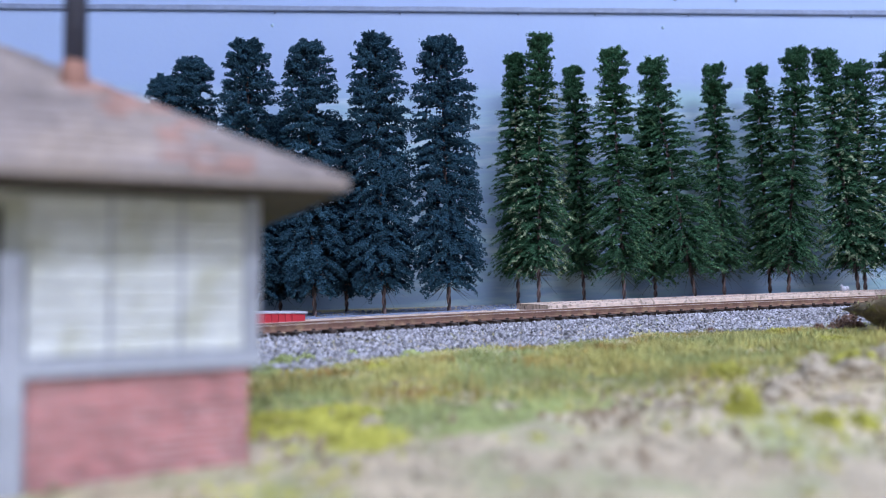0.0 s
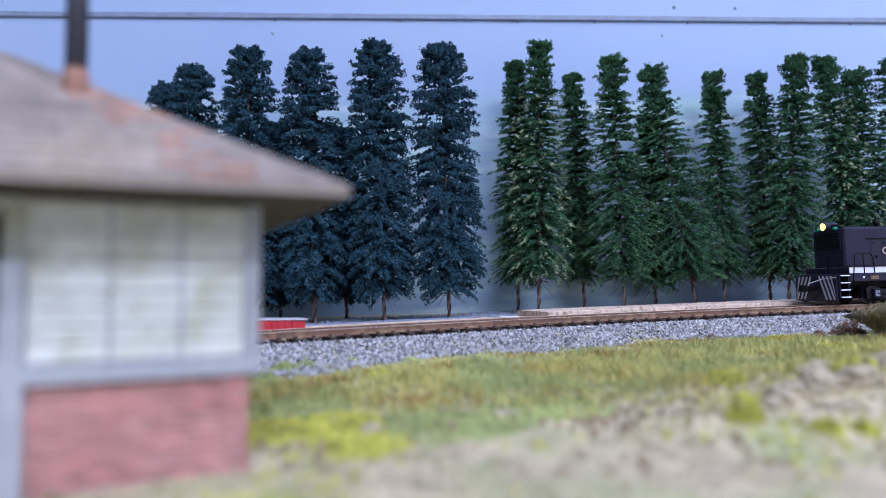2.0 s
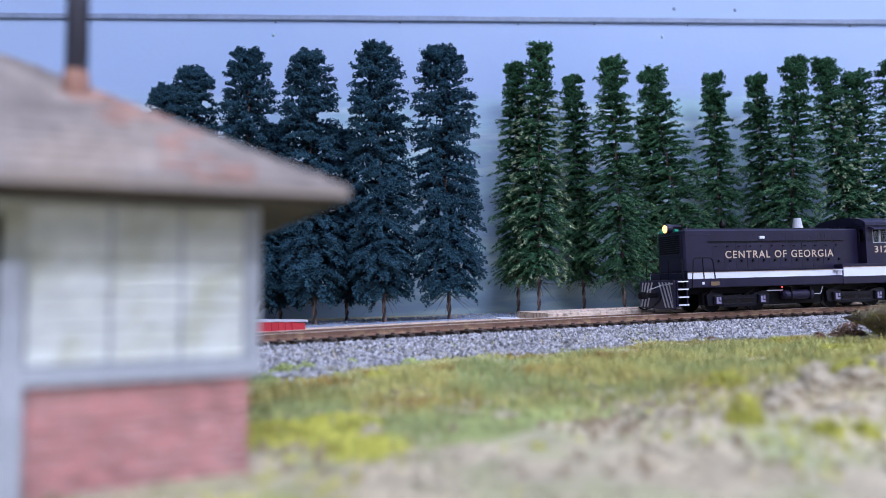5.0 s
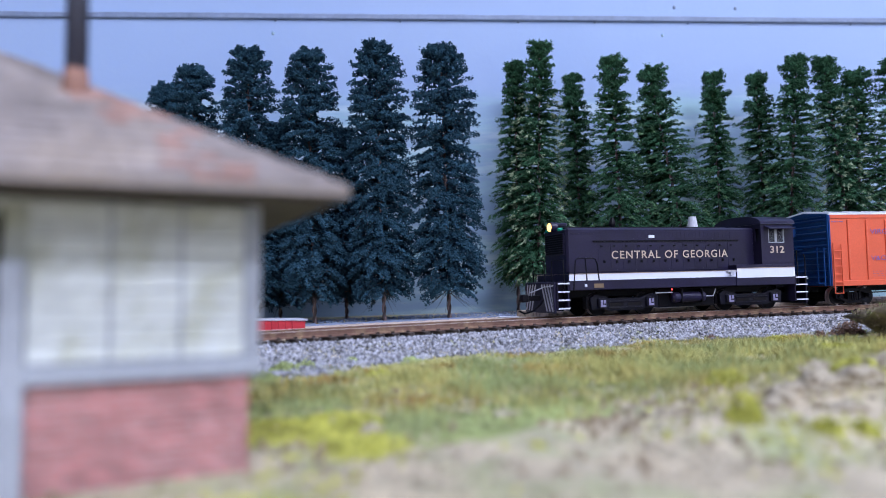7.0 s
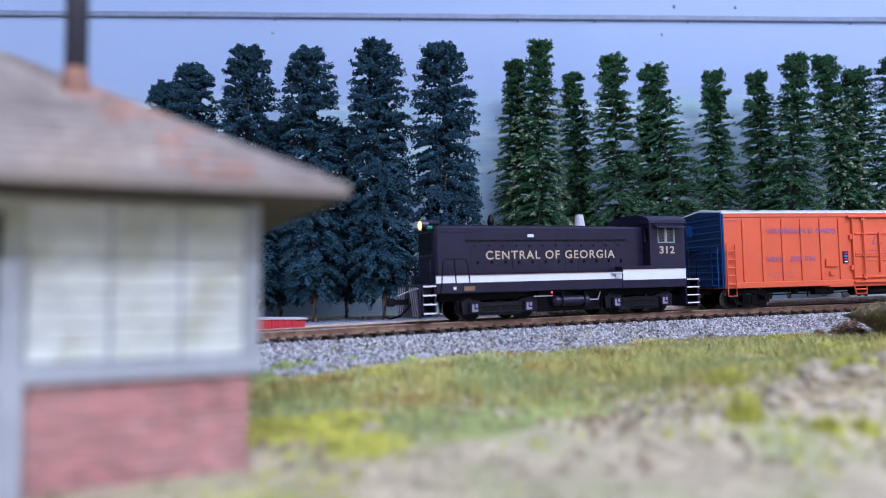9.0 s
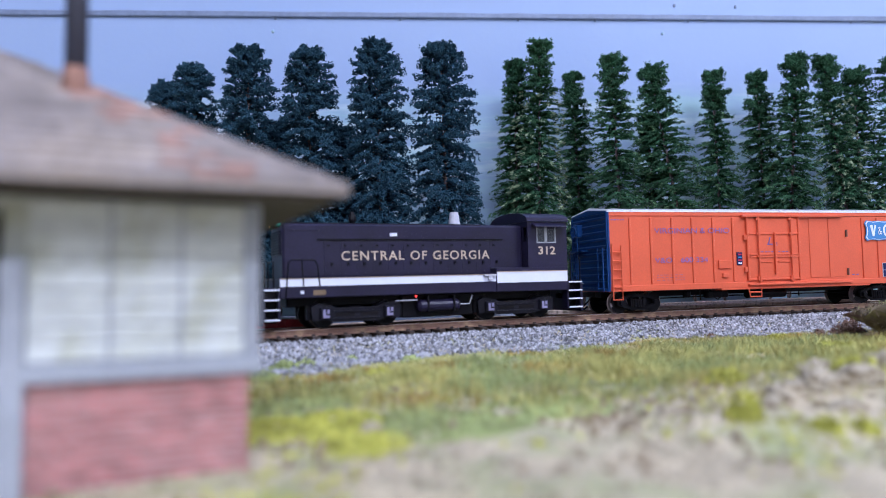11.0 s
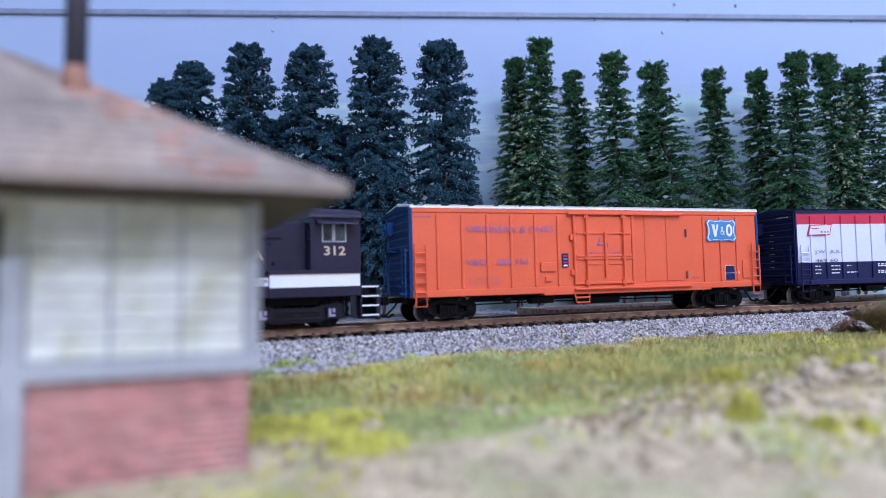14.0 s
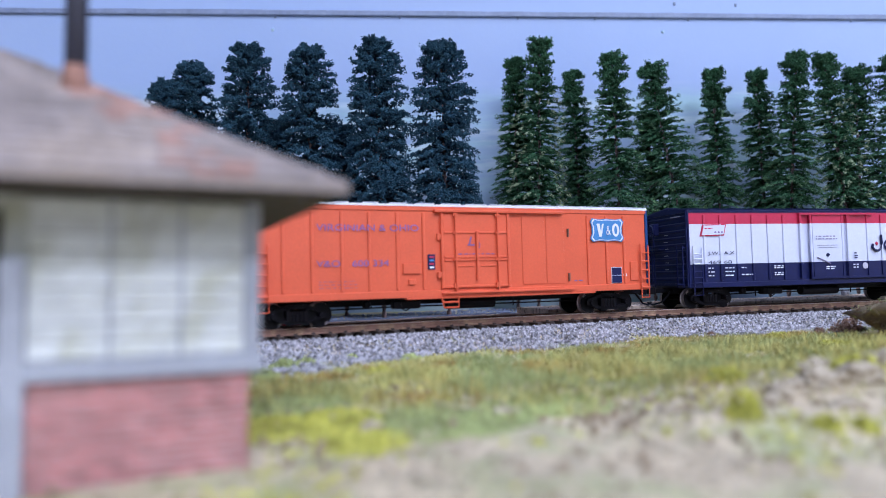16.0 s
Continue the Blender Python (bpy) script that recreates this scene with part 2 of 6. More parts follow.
def soup(name, verts, faces, material, parent=None, label="", smooth=False):
    me = bpy.data.meshes.new(name)
    me.from_pydata(verts, [], faces)
    return mesh_part(name, me, material, parent, label, smooth)


def lettering(body, x0, x1, z0, z1, y, material, parent, name="lettering", bold=0.0, spacing=1.0):
    """Raised letters on a side wall that faces -y, fitted into x0..x1, z0..z1."""
    cu = bpy.data.curves.new("txt", "FONT")
    cu.body, cu.offset, cu.space_character = body, bold, spacing
    tmp = new("txt", cu)
    bpy.context.view_layer.update()
    me = bpy.data.meshes.new_from_object(tmp.evaluated_get(bpy.context.evaluated_depsgraph_get()))
    bpy.data.objects.remove(tmp)
    co = np.empty(len(me.vertices) * 3)
    me.vertices.foreach_get("co", co)
    co = co.reshape(-1, 3)
    lo, hi = co.min(0), co.max(0)
    out = np.empty_like(co)
    out[:, 0] = x0 + (co[:, 0] - lo[0]) / (hi[0] - lo[0]) * (x1 - x0)
    out[:, 2] = z0 + (co[:, 1] - lo[1]) / (hi[1] - lo[1]) * (z1 - z0)
    out[:, 1] = y
    me.vertices.foreach_set("co", out.ravel())
    me.update()
    return mesh_part(name, me, material, parent)


# ---- the line of the track: s runs along it, away to the far end ----
SS = np.linspace(-0.9, 1.6, 1251)
head = 0.41365 - 0.8166 * SS + 0.47269 * SS * SS / 2
head = np.where(SS > 0.9, np.interp(0.9, SS, head), head)
head = np.where(SS < -0.45, np.interp(-0.45, SS, head), head)
DS = SS[1] - SS[0]
TX = np.concatenate([[0], np.cumsum((np.cos(head)[1:] + np.cos(head)[:-1]) / 2 * DS)])
TY = np.concatenate([[0], np.cumsum((np.sin(head)[1:] + np.sin(head)[:-1]) / 2 * DS)])
TX -= np.interp(0, SS, TX)
TY += 0.30311 - np.interp(0, SS, TY)


def on_track(s):
    return Vector((float(np.interp(s, SS, TX)), float(np.interp(s, SS, TY)), 0))


def heading(s):
    return float(np.interp(s, SS, head))


def train_at(t):
    u = t - 12
    return 0.13386 - 0.03218 * u + 0.00002 * u * u


def vehicle_pose(s, a):
    p, q = on_track(s - a), on_track(s + a)
    e = q - p
    return Matrix.Translation((p + q) / 2) @ Matrix.Rotation(math.atan2(e.y, e.x), 4, "Z")


# ---- the room ----
WALL_D, WALL_M = 0.50, 0.0885


def wall_y(x):
    return WALL_D + WALL_M * x


WALL_TURN = Matrix.Translation((0, WALL_D, 0)) @ Matrix.Rotation(math.atan(WALL_M), 4, "Z")
ob = tagged(part("wall_north", boxes((-2.2, 2.2, 0, 0.05, -0.06, 1.4)), M["wall"]), "sky-blue painted wall behind the model trees", "wall", kind="structure")
ob.matrix_basis = WALL_TURN
for nm, dims in (("wall_south", (-2.4, 2.4, -2.05, -2.0, -0.06, 1.4)), ("wall_west", (-2.05, -2.0, -2.0, 0.9, -0.06, 1.4)), ("wall_east", (2.0, 2.05, -2.0, 0.9, -0.06, 1.4))):
    tagged(part(nm, boxes(dims), M["plaster"]), "plain pale plaster wall of the layout room", "wall", kind="structure")
tagged(part("ceiling", boxes((-2.4, 2.4, -2.1, 0.95, 1.40, 1.45)), M["plaster"]), "plain pale plaster ceiling of the layout room", "ceiling", kind="structure")
for lx, ly, lz, power in LAMPS:
    fit = thing("ceiling_light", "white tube light fitting on the ceiling", "ceiling light", "ceiling lights", m=pose(lx, ly, 1.40))
    part("housing", boxes((-0.6, 0.6, -0.1, 0.1, -0.03, 0), bevel=0.004), M["white"], fit)
    part("diffuser", boxes((-0.58, 0.58, -0.085, 0.085, -0.045, -0.03), bevel=0.004), M["tube"], fit)

# the painted strip over the joint of the wall panels, with drips and nail heads
bm = bmesh.new()
rnd = random.Random(5)
rings = []
for i in range(161):
    x, w = -1.6 + 0.02 * i, rnd.uniform(-1, 1)
    prof = [(0, 0.2088), (-0.0016, 0.2089), (-0.0022, 0.2096), (-0.0020, 0.2124 + 0.0002 * w), (-0.0010, 0.2132 + 0.0002 * w), (0, 0.2133)]
    rings.append([bm.verts.new((x, y, z)) for y, z in prof])
for ra_, rb_ in zip(rings, rings[1:]):
    for k in range(5):
        bm.faces.new((ra_[k], rb_[k], rb_[k + 1], ra_[k + 1]))
bmesh.ops.recalc_face_normals(bm, faces=bm.faces[:])
strip = tagged(part("trim", bm, M["seam"]), "grey painted strip over the joint in the blue wall", "trim", kind="structure")
strip.matrix_basis = WALL_TURN
for x in (-0.50, -0.31, -0.116, -0.027, 0.06, 0.118, 0.19, 0.32, 0.43):
    bm = bmesh.new()
    bmesh.ops.create_icosphere(bm, subdivisions=2, radius=0.0009, matrix=Matrix.Translation((x, -0.0006, 0.2084)) @ Matrix.Diagonal((1, 0.6, 1.3, 1)))
    part("paint_drip", bm, M["seam"], strip, smooth=True)
for x, z in ((0.18, 0.2205), (0.228, 0.2200), (-0.118, 0.199), (0.17, 0.199), (-0.31, 0.223)):
    bm = bmesh.new()
    bmesh.ops.create_icosphere(bm, subdivisions=2, radius=0.0012, matrix=Matrix.Diagonal((1, 0.5, 1.2, 1)))
    nail = tagged(part("nail_head", bm, M["seam" if z > 0.21 else "wall"], smooth=True), "small painted nail head in the wall", "nail", "nail heads")
    nail.matrix_basis = WALL_TURN @ pose(x, -0.0003, z)


# ---- the ground: one sheet with the ballast bank, the sandy rise and the mound ----
def lateral(x, y):
    """Distance from the track's centre line (towards the eye positive) and place along it."""
    x, y = np.asarray(x, float).ravel(), np.asarray(y, float).ravel()
    sel = slice(0, None, 5)
    n, s = np.empty_like(x), np.empty_like(x)
    for a in range(0, len(x), 4000):
        dx, dy = x[a:a + 4000, None] - TX[None, sel], y[a:a + 4000, None] - TY[None, sel]
        k = np.argmin(dx * dx + dy * dy, 1)
        h = head[sel][k]
        dx, dy = dx[np.arange(len(k)), k], dy[np.arange(len(k)), k]
        n[a:a + 4000] = dx * np.sin(h) - dy * np.cos(h)
        s[a:a + 4000] = SS[sel][k] + dx * np.cos(h) + dy * np.sin(h)
    return n, s


def smooth01(v):
    v = np.clip(v, 0, 1)
    return v * v * (3 - 2 * v)


def noise_at(x, y, scale, seed=0.0):
    return np.array([noise.noise(Vector((a * scale + seed, b * scale, seed))) for a, b in zip(x, y)])


GROUND = -0.0090


def ground_z(x, y, rough=True):
    x, y = np.asarray(x, float).ravel(), np.asarray(y, float).ravel()
    n, s = lateral(x, y)
    near = -0.0056 + 0.0010 * smooth01((n - 0.0148) / 0.002) + (GROUND + 0.0046) * smooth01((n - 0.0180) / 0.032)
    far = -0.0036 + 0.0012 * smooth01((-n - 0.0165) / 0.003) - 0.0022 * smooth01((-n - 0.062) / 0.012)
    z = np.where(n > 0, near, far)
    open_land = smooth01((n - 0.035) / 0.03)
    z += 0.0054 * np.exp(-(((x - 0.086) / 0.034) ** 2 + ((y - 0.150) / 0.017) ** 2)) * open_land
    z += 0.0020 * np.exp(-(((x - 0.05) / 0.016) ** 2 + ((y - 0.118) / 0.011) ** 2))
    if rough:
        close = (x > -0.4) & (x < 0.6) & (y > 0) & (y < 0.56)
        add = np.zeros_like(z)
        add[close] = 0.0012 * noise_at(x[close], y[close], 45) + 0.0007 * noise_at(x[close], y[close], 150, 3.1)
        z += add * (0.15 + 0.85 * open_land)
    return z


gx = np.concatenate([np.linspace(-2.0, -0.42, 14), np.arange(-0.40, 0.60, 0.0028), np.linspace(0.62, 2.0, 14)])
gy = np.concatenate([np.linspace(-2.0, -0.02, 16), np.arange(0.0, 0.56, 0.0026), np.linspace(0.57, 0.85, 5)])
GX, GY = np.meshgrid(gx, gy)
GZ = ground_z(GX, GY)
nx, ny = len(gx), len(gy)
quads = [(j * nx + i, j * nx + i + 1, (j + 1) * nx + i + 1, (j + 1) * nx + i) for j in range(ny - 1) for i in range(nx - 1)]
tagged(soup("ground", np.column_stack([GX.ravel(), GY.ravel(), GZ]).tolist(), quads, M["dirt"], smooth=True),
       "sandy model landscape ground with thin green scatter", "ground", kind="structure")


# ---- track ----
def along(profile, s0, s1, step=0.006):
    """A closed profile of (n, z), n towards the eye, swept along the track."""
    bm = bmesh.new()
    rings = []
    for s in np.arange(s0, s1 + step / 2, step):
        p, h = on_track(s), heading(s)
        rings.append([bm.verts.new((p.x + n * math.sin(h), p.y - n * math.cos(h), z)) for n, z in profile])
    k = len(profile)
    for a, b in zip(rings, rings[1:]):
        for i in range(k):
            bm.faces.new((a[i], a[(i + 1) % k], b[(i + 1) % k], b[i]))
    bm.faces.new(rings[0][::-1])
    bm.faces.new(rings[-1])
    bmesh.ops.recalc_face_normals(bm, faces=bm.faces[:])
    return bm


track = thing("railway_track", "weathered model railway track with brown rails on dark ties", "railway track")
for side in (1, -1):
    c = 0.0087 * side
    prof = [(-0.00115, -0.0026), (0.00115, -0.0026), (0.00105, -0.0022), (0.0003, -0.0019), (0.0003, -0.0009), (0.00046, -0.0007), (0.00046, -0.00006), (-0.00046, -0.00006),
            (-0.00046, -0.0007), (-0.0003, -0.0009), (-0.0003, -0.0019), (-0.00105, -0.0022)]
    part("rail", along([(c + n, z) for n, z in prof], -0.6, 1.3), M["rail"], track)
    part("rail_head", along([(c + n, z) for n, z in ((-0.00046, -0.00006), (0.00046, -0.00006), (0.0003, 0.00004), (-0.0003, 0.00004))], -0.6, 1.3), M["railhead"], track, "worn shiny rail head")
tie_mesh = bpy.data.meshes.new("tie")
bm = boxes((-0.0013, 0.0013, -0.0150, 0.0150, -0.0046, -0.0026), bevel=0.0002)
for side in (1, -1):
    for off in (-0.0016, 0.0016):
        y = 0.0087 * side + off
        box(bm, -0.0006, 0.0006, y - 0.0004, y + 0.0004, -0.0028, -0.0019)
bm.to_mesh(tie_mesh)
bm.free()
tie_mesh.materials.append(M["tie"])
rnd = random.Random(3)
for i in range(258):
    s = -0.5 + i * 0.00665
    t_ob = new("tie", tie_mesh)
    t_ob.parent = track
    p = on_track(s)
    t_ob.matrix_basis = Matrix.Translation(p) @ Matrix.Rotation(heading(s) + rnd.uniform(-0.02, 0.02), 4, "Z")

# the tan board beside the track and the red ramp behind it
prof = [(-0.0215, -0.003), (-0.0215, 0.0008), (-0.0221, 0.0012), (-0.0560, 0.0012), (-0.0566, -0.003)]
tagged(part("roadbed_board", along(prof, 0.064, 1.1), M["sand"]), "tan sanded roadbed board lying beside the track", "board")
prof = [(-0.0560, -0.003), (-0.0560, -0.0012), (-0.0572, -0.0012), (-0.0572, -0.003)]
tagged(part("edging_strip", along(prof, -0.3, 0.062), M["seam"]), "thin dark edging strip along the sandy shoulder", "edging")
ramp = thing("loading_ramp", "low red corrugated ramp with a white edge beside the track", "ramp", m=vehicle_pose(-0.095, 0.03) @ pose(0, 0.0205, 0))
part("body", prism([(-0.045, -0.003), (0.040, -0.003), (0.040, 0.0021), (0.034, 0.0027), (-0.045, 0.0062)], 0, 0.012), M["red_ramp"], ramp)
part("white_edge", prism([(-0.045, -0.0031), (0.034, -0.0012), (0.034, -0.0006), (-0.045, -0.0014)], -0.0009, 0), M["white"], ramp)
part("top_edge", prism([(-0.045, 0.0062), (0.041, 0.0026), (0.041, 0.0033), (-0.045, 0.0070)], -0.0006, 0.0126), M["grey"], ramp)
for i in range(28):
    x = -0.044 + i * 0.0029
    top = 0.0060 - 0.0036 * (x + 0.045) / 0.085
    part("rib", boxes((x, x + 0.0011, -0.0005, 0.0001, -0.0009, top)), M["red_ramp"], ramp)
bm = boxes((-0.006, 0.006, -0.002, 0.002, 0, 0.0007), bevel=0.0002)
scrap = tagged(part("plastic_strip", bm, M["white"]), "small white plastic strip lying beside the track", "scrap")
scrap.matrix_basis = vehicle_pose(0.051, 0.01) @ pose(0, 0.040, -0.0016, 0, 3, 8)

# ---- ballast: loose stones ----
rng = np.random.default_rng(11)


def stones(count, smin, smax, place, seed):
    """Small eight-faced stones at the places given."""
    g = np.random.default_rng(seed)
    x, y, z = place
    base = np.array([[1, 0, 0], [-1, 0, 0], [0, 1, 0], [0, -1, 0], [0, 0, 1], [0, 0, -1]], float)
    tri = np.array([[0, 2, 4], [2, 1, 4], [1, 3, 4], [3, 0, 4], [2, 0, 5], [1, 2, 5], [3, 1, 5], [0, 3, 5]])
    k = len(x)
    size = g.uniform(smin, smax, (k, 1, 1)) * g.uniform(0.6, 1.15, (k, 1, 3))
    v = base[None] * size * g.uniform(0.65, 1.25, (k, 6, 1)) + g.normal(0, 0.18, (k, 6, 3)) * size
    ang = g.uniform(0, 2 * math.pi, k)
    ca, sa = np.cos(ang)[:, None], np.sin(ang)[:, None]
    til = g.uniform(-0.9, 0.9, k)
    ct, st = np.cos(til)[:, None], np.sin(til)[:, None]
    X, Y, Z = v[..., 0], v[..., 1] * ct - v[..., 2] * st, v[..., 1] * st + v[..., 2] * ct
    v = np.stack([X * ca - Y * sa, X * sa + Y * ca, Z], -1)
    v += np.stack([x, y, z], -1)[:, None]
    f = tri[None] + 6 * np.arange(k)[:, None, None]
    return v.reshape(-1, 3).tolist(), f.reshape(-1, 3).tolist()


def bank_edge(s):
    """Foot of the ballast bank, as a distance from the centre line."""
    return 0.062 + 0.013 * smooth01((-s - 0.02) / 0.08) + 0.012 * smooth01((s - 0.10) / 0.06) - 0.007 * np.exp(-((s - 0.075) / 0.03) ** 2)


def bank_place(count, g, s0, s1, n0, n1):
    s, n = g.uniform(s0, s1, count), g.uniform(n0, n1, count)
    h = np.interp(s, SS, head)
    x, y = np.interp(s, SS, TX) + n * np.sin(h), np.interp(s, SS, TY) - n * np.cos(h)
    return x, y, s, n


x, y, s, n = bank_place(70000, rng, -0.22, 0.60, 0.0106, 0.0800)
keep = rng.uniform(0, 1, len(x)) < np.clip((bank_edge(s) + 0.004 * np.sin(s * 60) + 0.003 * np.sin(s * 143 + 1) - n) / 0.012, 0, 1)
keep &= (n > 0.0156) | (rng.uniform(0, 1, len(n)) < 0.5)
x, y, n = x[keep], y[keep], n[keep]
z = ground_z(x, y, False) + rng.uniform(0.0001, 0.0008, len(x))
tagged(soup("ballast", *stones(len(x), 0.00045, 0.0009, (x, y, z), 4), M["stone"]), "light grey crushed stone ballast beside the track", "ballast", kind="stuff")
x, y, s, n = bank_place(9000, rng, -0.3, 0.62, -0.0195, 0.0078)
z = np.full(len(x), -0.0043) + rng.uniform(-0.0004, 0.0006, len(x))
tagged(soup("ballast_between_rails", *stones(len(x), 0.0005, 0.0011, (x, y, z), 5), M["stone"]), "light grey stone ballast between the ties", "ballast", kind="stuff")

x, y, s, n = bank_place(16000, rng, -0.22, 0.085, -0.0555, -0.0165)
tagged(soup("sand_grains", *stones(len(x), 0.00025, 0.0007, (x, y, ground_z(x, y, False) + 0.0002), 6), M["sand"]), "tan sand and grit strewn beside the track", "sand", kind="stuff")
x, y, s, n = bank_place(5000, rng, 0.07, 0.62, -0.056, -0.0225)
tagged(soup("board_grit", *stones(len(x), 0.0002, 0.0005, (x, y, np.full(len(x), 0.0012)), 7), M["sand"]), "fine grit on the tan board", "sand", kind="stuff")
x, y, s, n = bank_place(11000, rng, -0.22, 0.6, -0.16, -0.058)
tagged(soup("dark_pebbles", *stones(len(x), 0.0005, 0.0012, (x, y, ground_z(x, y, False) + 0.0003), 8), M["seam"]), "dark bluish pebbles along the foot of the trees", "pebbles", kind="stuff")

# ---- grass and scatter ----
def blades(x, y, hgt, seed, width=0.00026, lean=0.42):
    g = np.random.default_rng(seed)
    k = len(x)
    z = ground_z(x, y)
    a = g.uniform(0, 2 * math.pi, k)
    h = hgt * g.uniform(0.5, 1.15, k)
    tip = np.stack([x + g.normal(0, lean, k) * h, y + g.normal(0, lean, k) * h, z + h], -1)
    dx, dy = np.cos(a) * width, np.sin(a) * width
    b0 = np.stack([x - dx, y - dy, z - 0.0004], -1)
    b1 = np.stack([x + dx, y + dy, z - 0.0004], -1)
    v = np.stack([b0, b1, tip], 1).reshape(-1, 3)
    f = np.arange(3 * k).reshape(-1, 3)
    return v.tolist(), f.tolist()


def scatter(count, g, x0, x1, y0, y1):
    return g.uniform(x0, x1, count), g.uniform(y0, y1, count)


x, y = scatter(150000, rng, -0.13, 0.30, 0.115, 0.34)
n, s = lateral(x, y)
d = y
patch = noise_at(x, y, 38, 7.0)
front = 0.148 + 0.012 * noise_at(x, y, 25, 9.0) + 0.10 * np.clip(x - 0.03, 0, 0.3)
keep = (n > bank_edge(s) - 0.008 + 0.008 * patch + 0.003 * rng.normal(0, 1, len(x))) & (d > front + 0.012 * rng.normal(0, 1, len(x))) & (np.abs(x) < 0.70 * d) & (np.hypot((x - 0.205) / 1.3, y - 0.262) > 0.036)
x, y, patch = x[keep], y[keep], patch[keep]
pick = patch + 0.25 * rng.normal(0, 1, len(x)) > -0.05
hgt = (0.0031 + 0.0026 * noise_at(x, y, 70, 2.0)) * (0.4 + 0.6 * smooth01((n[keep] - bank_edge(s[keep])) / 0.03))
tagged(soup("grass", *blades(x[pick], y[pick], hgt[pick], 21), M["grass1"]), "olive and yellow static grass beside the ballast", "grass", kind="stuff")
tagged(soup("green_grass", *blades(x[~pick], y[~pick], hgt[~pick] * 0.8, 22), M["grass2"]), "short green static grass beside the ballast", "grass", kind="stuff")


def clumps(name, label, spots, material, seed, size=0.0007):
    """Crumbs of ground foam heaped round each spot (x, y, radius, height)."""
    g = np.random.default_rng(seed)
    X, Y, Z = [], [], []
    for cx, cy, r, h in spots:
        k = int(900 * (r / 0.01) ** 1.5) + 40
        rr, a = r * np.sqrt(g.uniform(0, 1, k)), g.uniform(0, 2 * math.pi, k)
        px, py = cx + rr * np.cos(a), cy + rr * np.sin(a)
        X.append(px), Y.append(py)
        Z.append(ground_z(px, py) + h * (1 - (rr / r) ** 2) * g.uniform(0, 1, k))
    X, Y, Z = map(np.concatenate, (X, Y, Z))
    return tagged(soup(name, *stones(len(X), size * 0.5, size, (X, Y, Z), seed), material), label, "ground cover", kind="stuff")


clumps("yellow_foam", "yellow-green ground foam tufts on the soil", [(-0.030, 0.124, 0.011, 0.0015), (-0.014, 0.114, 0.008, 0.001), (-0.020, 0.132, 0.009, 0.001), (0.0490, 0.116, 0.0034, 0.0045), (0.086, 0.146, 0.007, 0.0032), (0.0668, 0.112, 0.0022, 0.002), (0.128, 0.268, 0.007, 0.0028), (0.060, 0.152, 0.005, 0.003), (0.117, 0.16, 0.006, 0.002),
       (0.135, 0.238, 0.008, 0.0025), (-0.018, 0.197, 0.005, 0.002), (0.0605, 0.112, 0.0022, 0.0022)], M["foam"], 31)
clumps("green_foam", "dark green ground foam tufts at the ballast edge", [(-0.052, 0.195, 0.006, 0.0025), (-0.012, 0.232, 0.004, 0.002), (0.0, 0.128, 0.016, 0.0008), (-0.035, 0.150, 0.016, 0.001), (0.02, 0.142, 0.014, 0.0008), (0.155, 0.22, 0.012, 0.0015), (-0.045, 0.226, 0.004, 0.0026), (-0.050, 0.215, 0.005, 0.003), (-0.032, 0.238, 0.0025, 0.0015)], M["grass2"], 32)
x, y = scatter(3600, rng, -0.09, 0.16, 0.055, 0.20)
spot = noise_at(x, y, 85, 14.4) + 0.15 * rng.normal(0, 1, len(x)) > 0.30
tagged(soup("soil_crumbs", *stones(int(spot.sum()), 0.0004, 0.0013, (x[spot], y[spot], ground_z(x[spot], y[spot]) + 0.0002), 43), M["soil"]), "dark brown crumbs of earth on the sandy soil", "soil", kind="stuff")
x, y = scatter(9000, rng, -0.09, 0.17, 0.055, 0.20)
spot = noise_at(x, y, 60, 24.4) + 0.15 * rng.normal(0, 1, len(x)) > 0.25
tagged(soup("moss_scatter", *stones(int(spot.sum()), 0.0003, 0.0009, (x[spot], y[spot], ground_z(x[spot], y[spot]) + 0.0001), 44), M["foam"]), "yellow-green scatter on the sandy soil", "ground cover", kind="stuff")
x, y = scatter(26000, rng, -0.09, 0.16, 0.055, 0.21)
pale = noise_at(x, y, 55, 4.4) + 0.2 * rng.normal(0, 1, len(x)) > 0.02
x, y = x[pale], y[pale]
tagged(soup("gravel", *stones(len(x), 0.0002, 0.0006, (x, y, ground_z(x, y) + 0.0001), 41), M["rock"]), "cream and grey fine gravel strewn over the soil", "gravel", kind="stuff")


def rock(name, x, y, r, seed, material, label, flat=0.55):
    bm = bmesh.new()
    bmesh.ops.create_icosphere(bm, subdivisions=4, radius=1)
    for v in bm.verts:
        p = v.co.copy()
        k = 1 + 0.40 * noise.noise(p * 1.7 + Vector((seed, 0, 0))) + 0.24 * noise.noise(p * 4.3 + Vector((0, seed, 0))) + 0.10 * noise.noise(p * 11 + Vector((0, 0, seed)))
        v.co = Vector((p.x * r * k * 1.3, p.y * r * k, p.z * r * k * flat))
    ob = tagged(part(name, bm, material), label, "rock", "rocks")
    ob.location = (x, y, float(ground_z([x], [y])[0]) + r * flat * 0.1)
    return ob


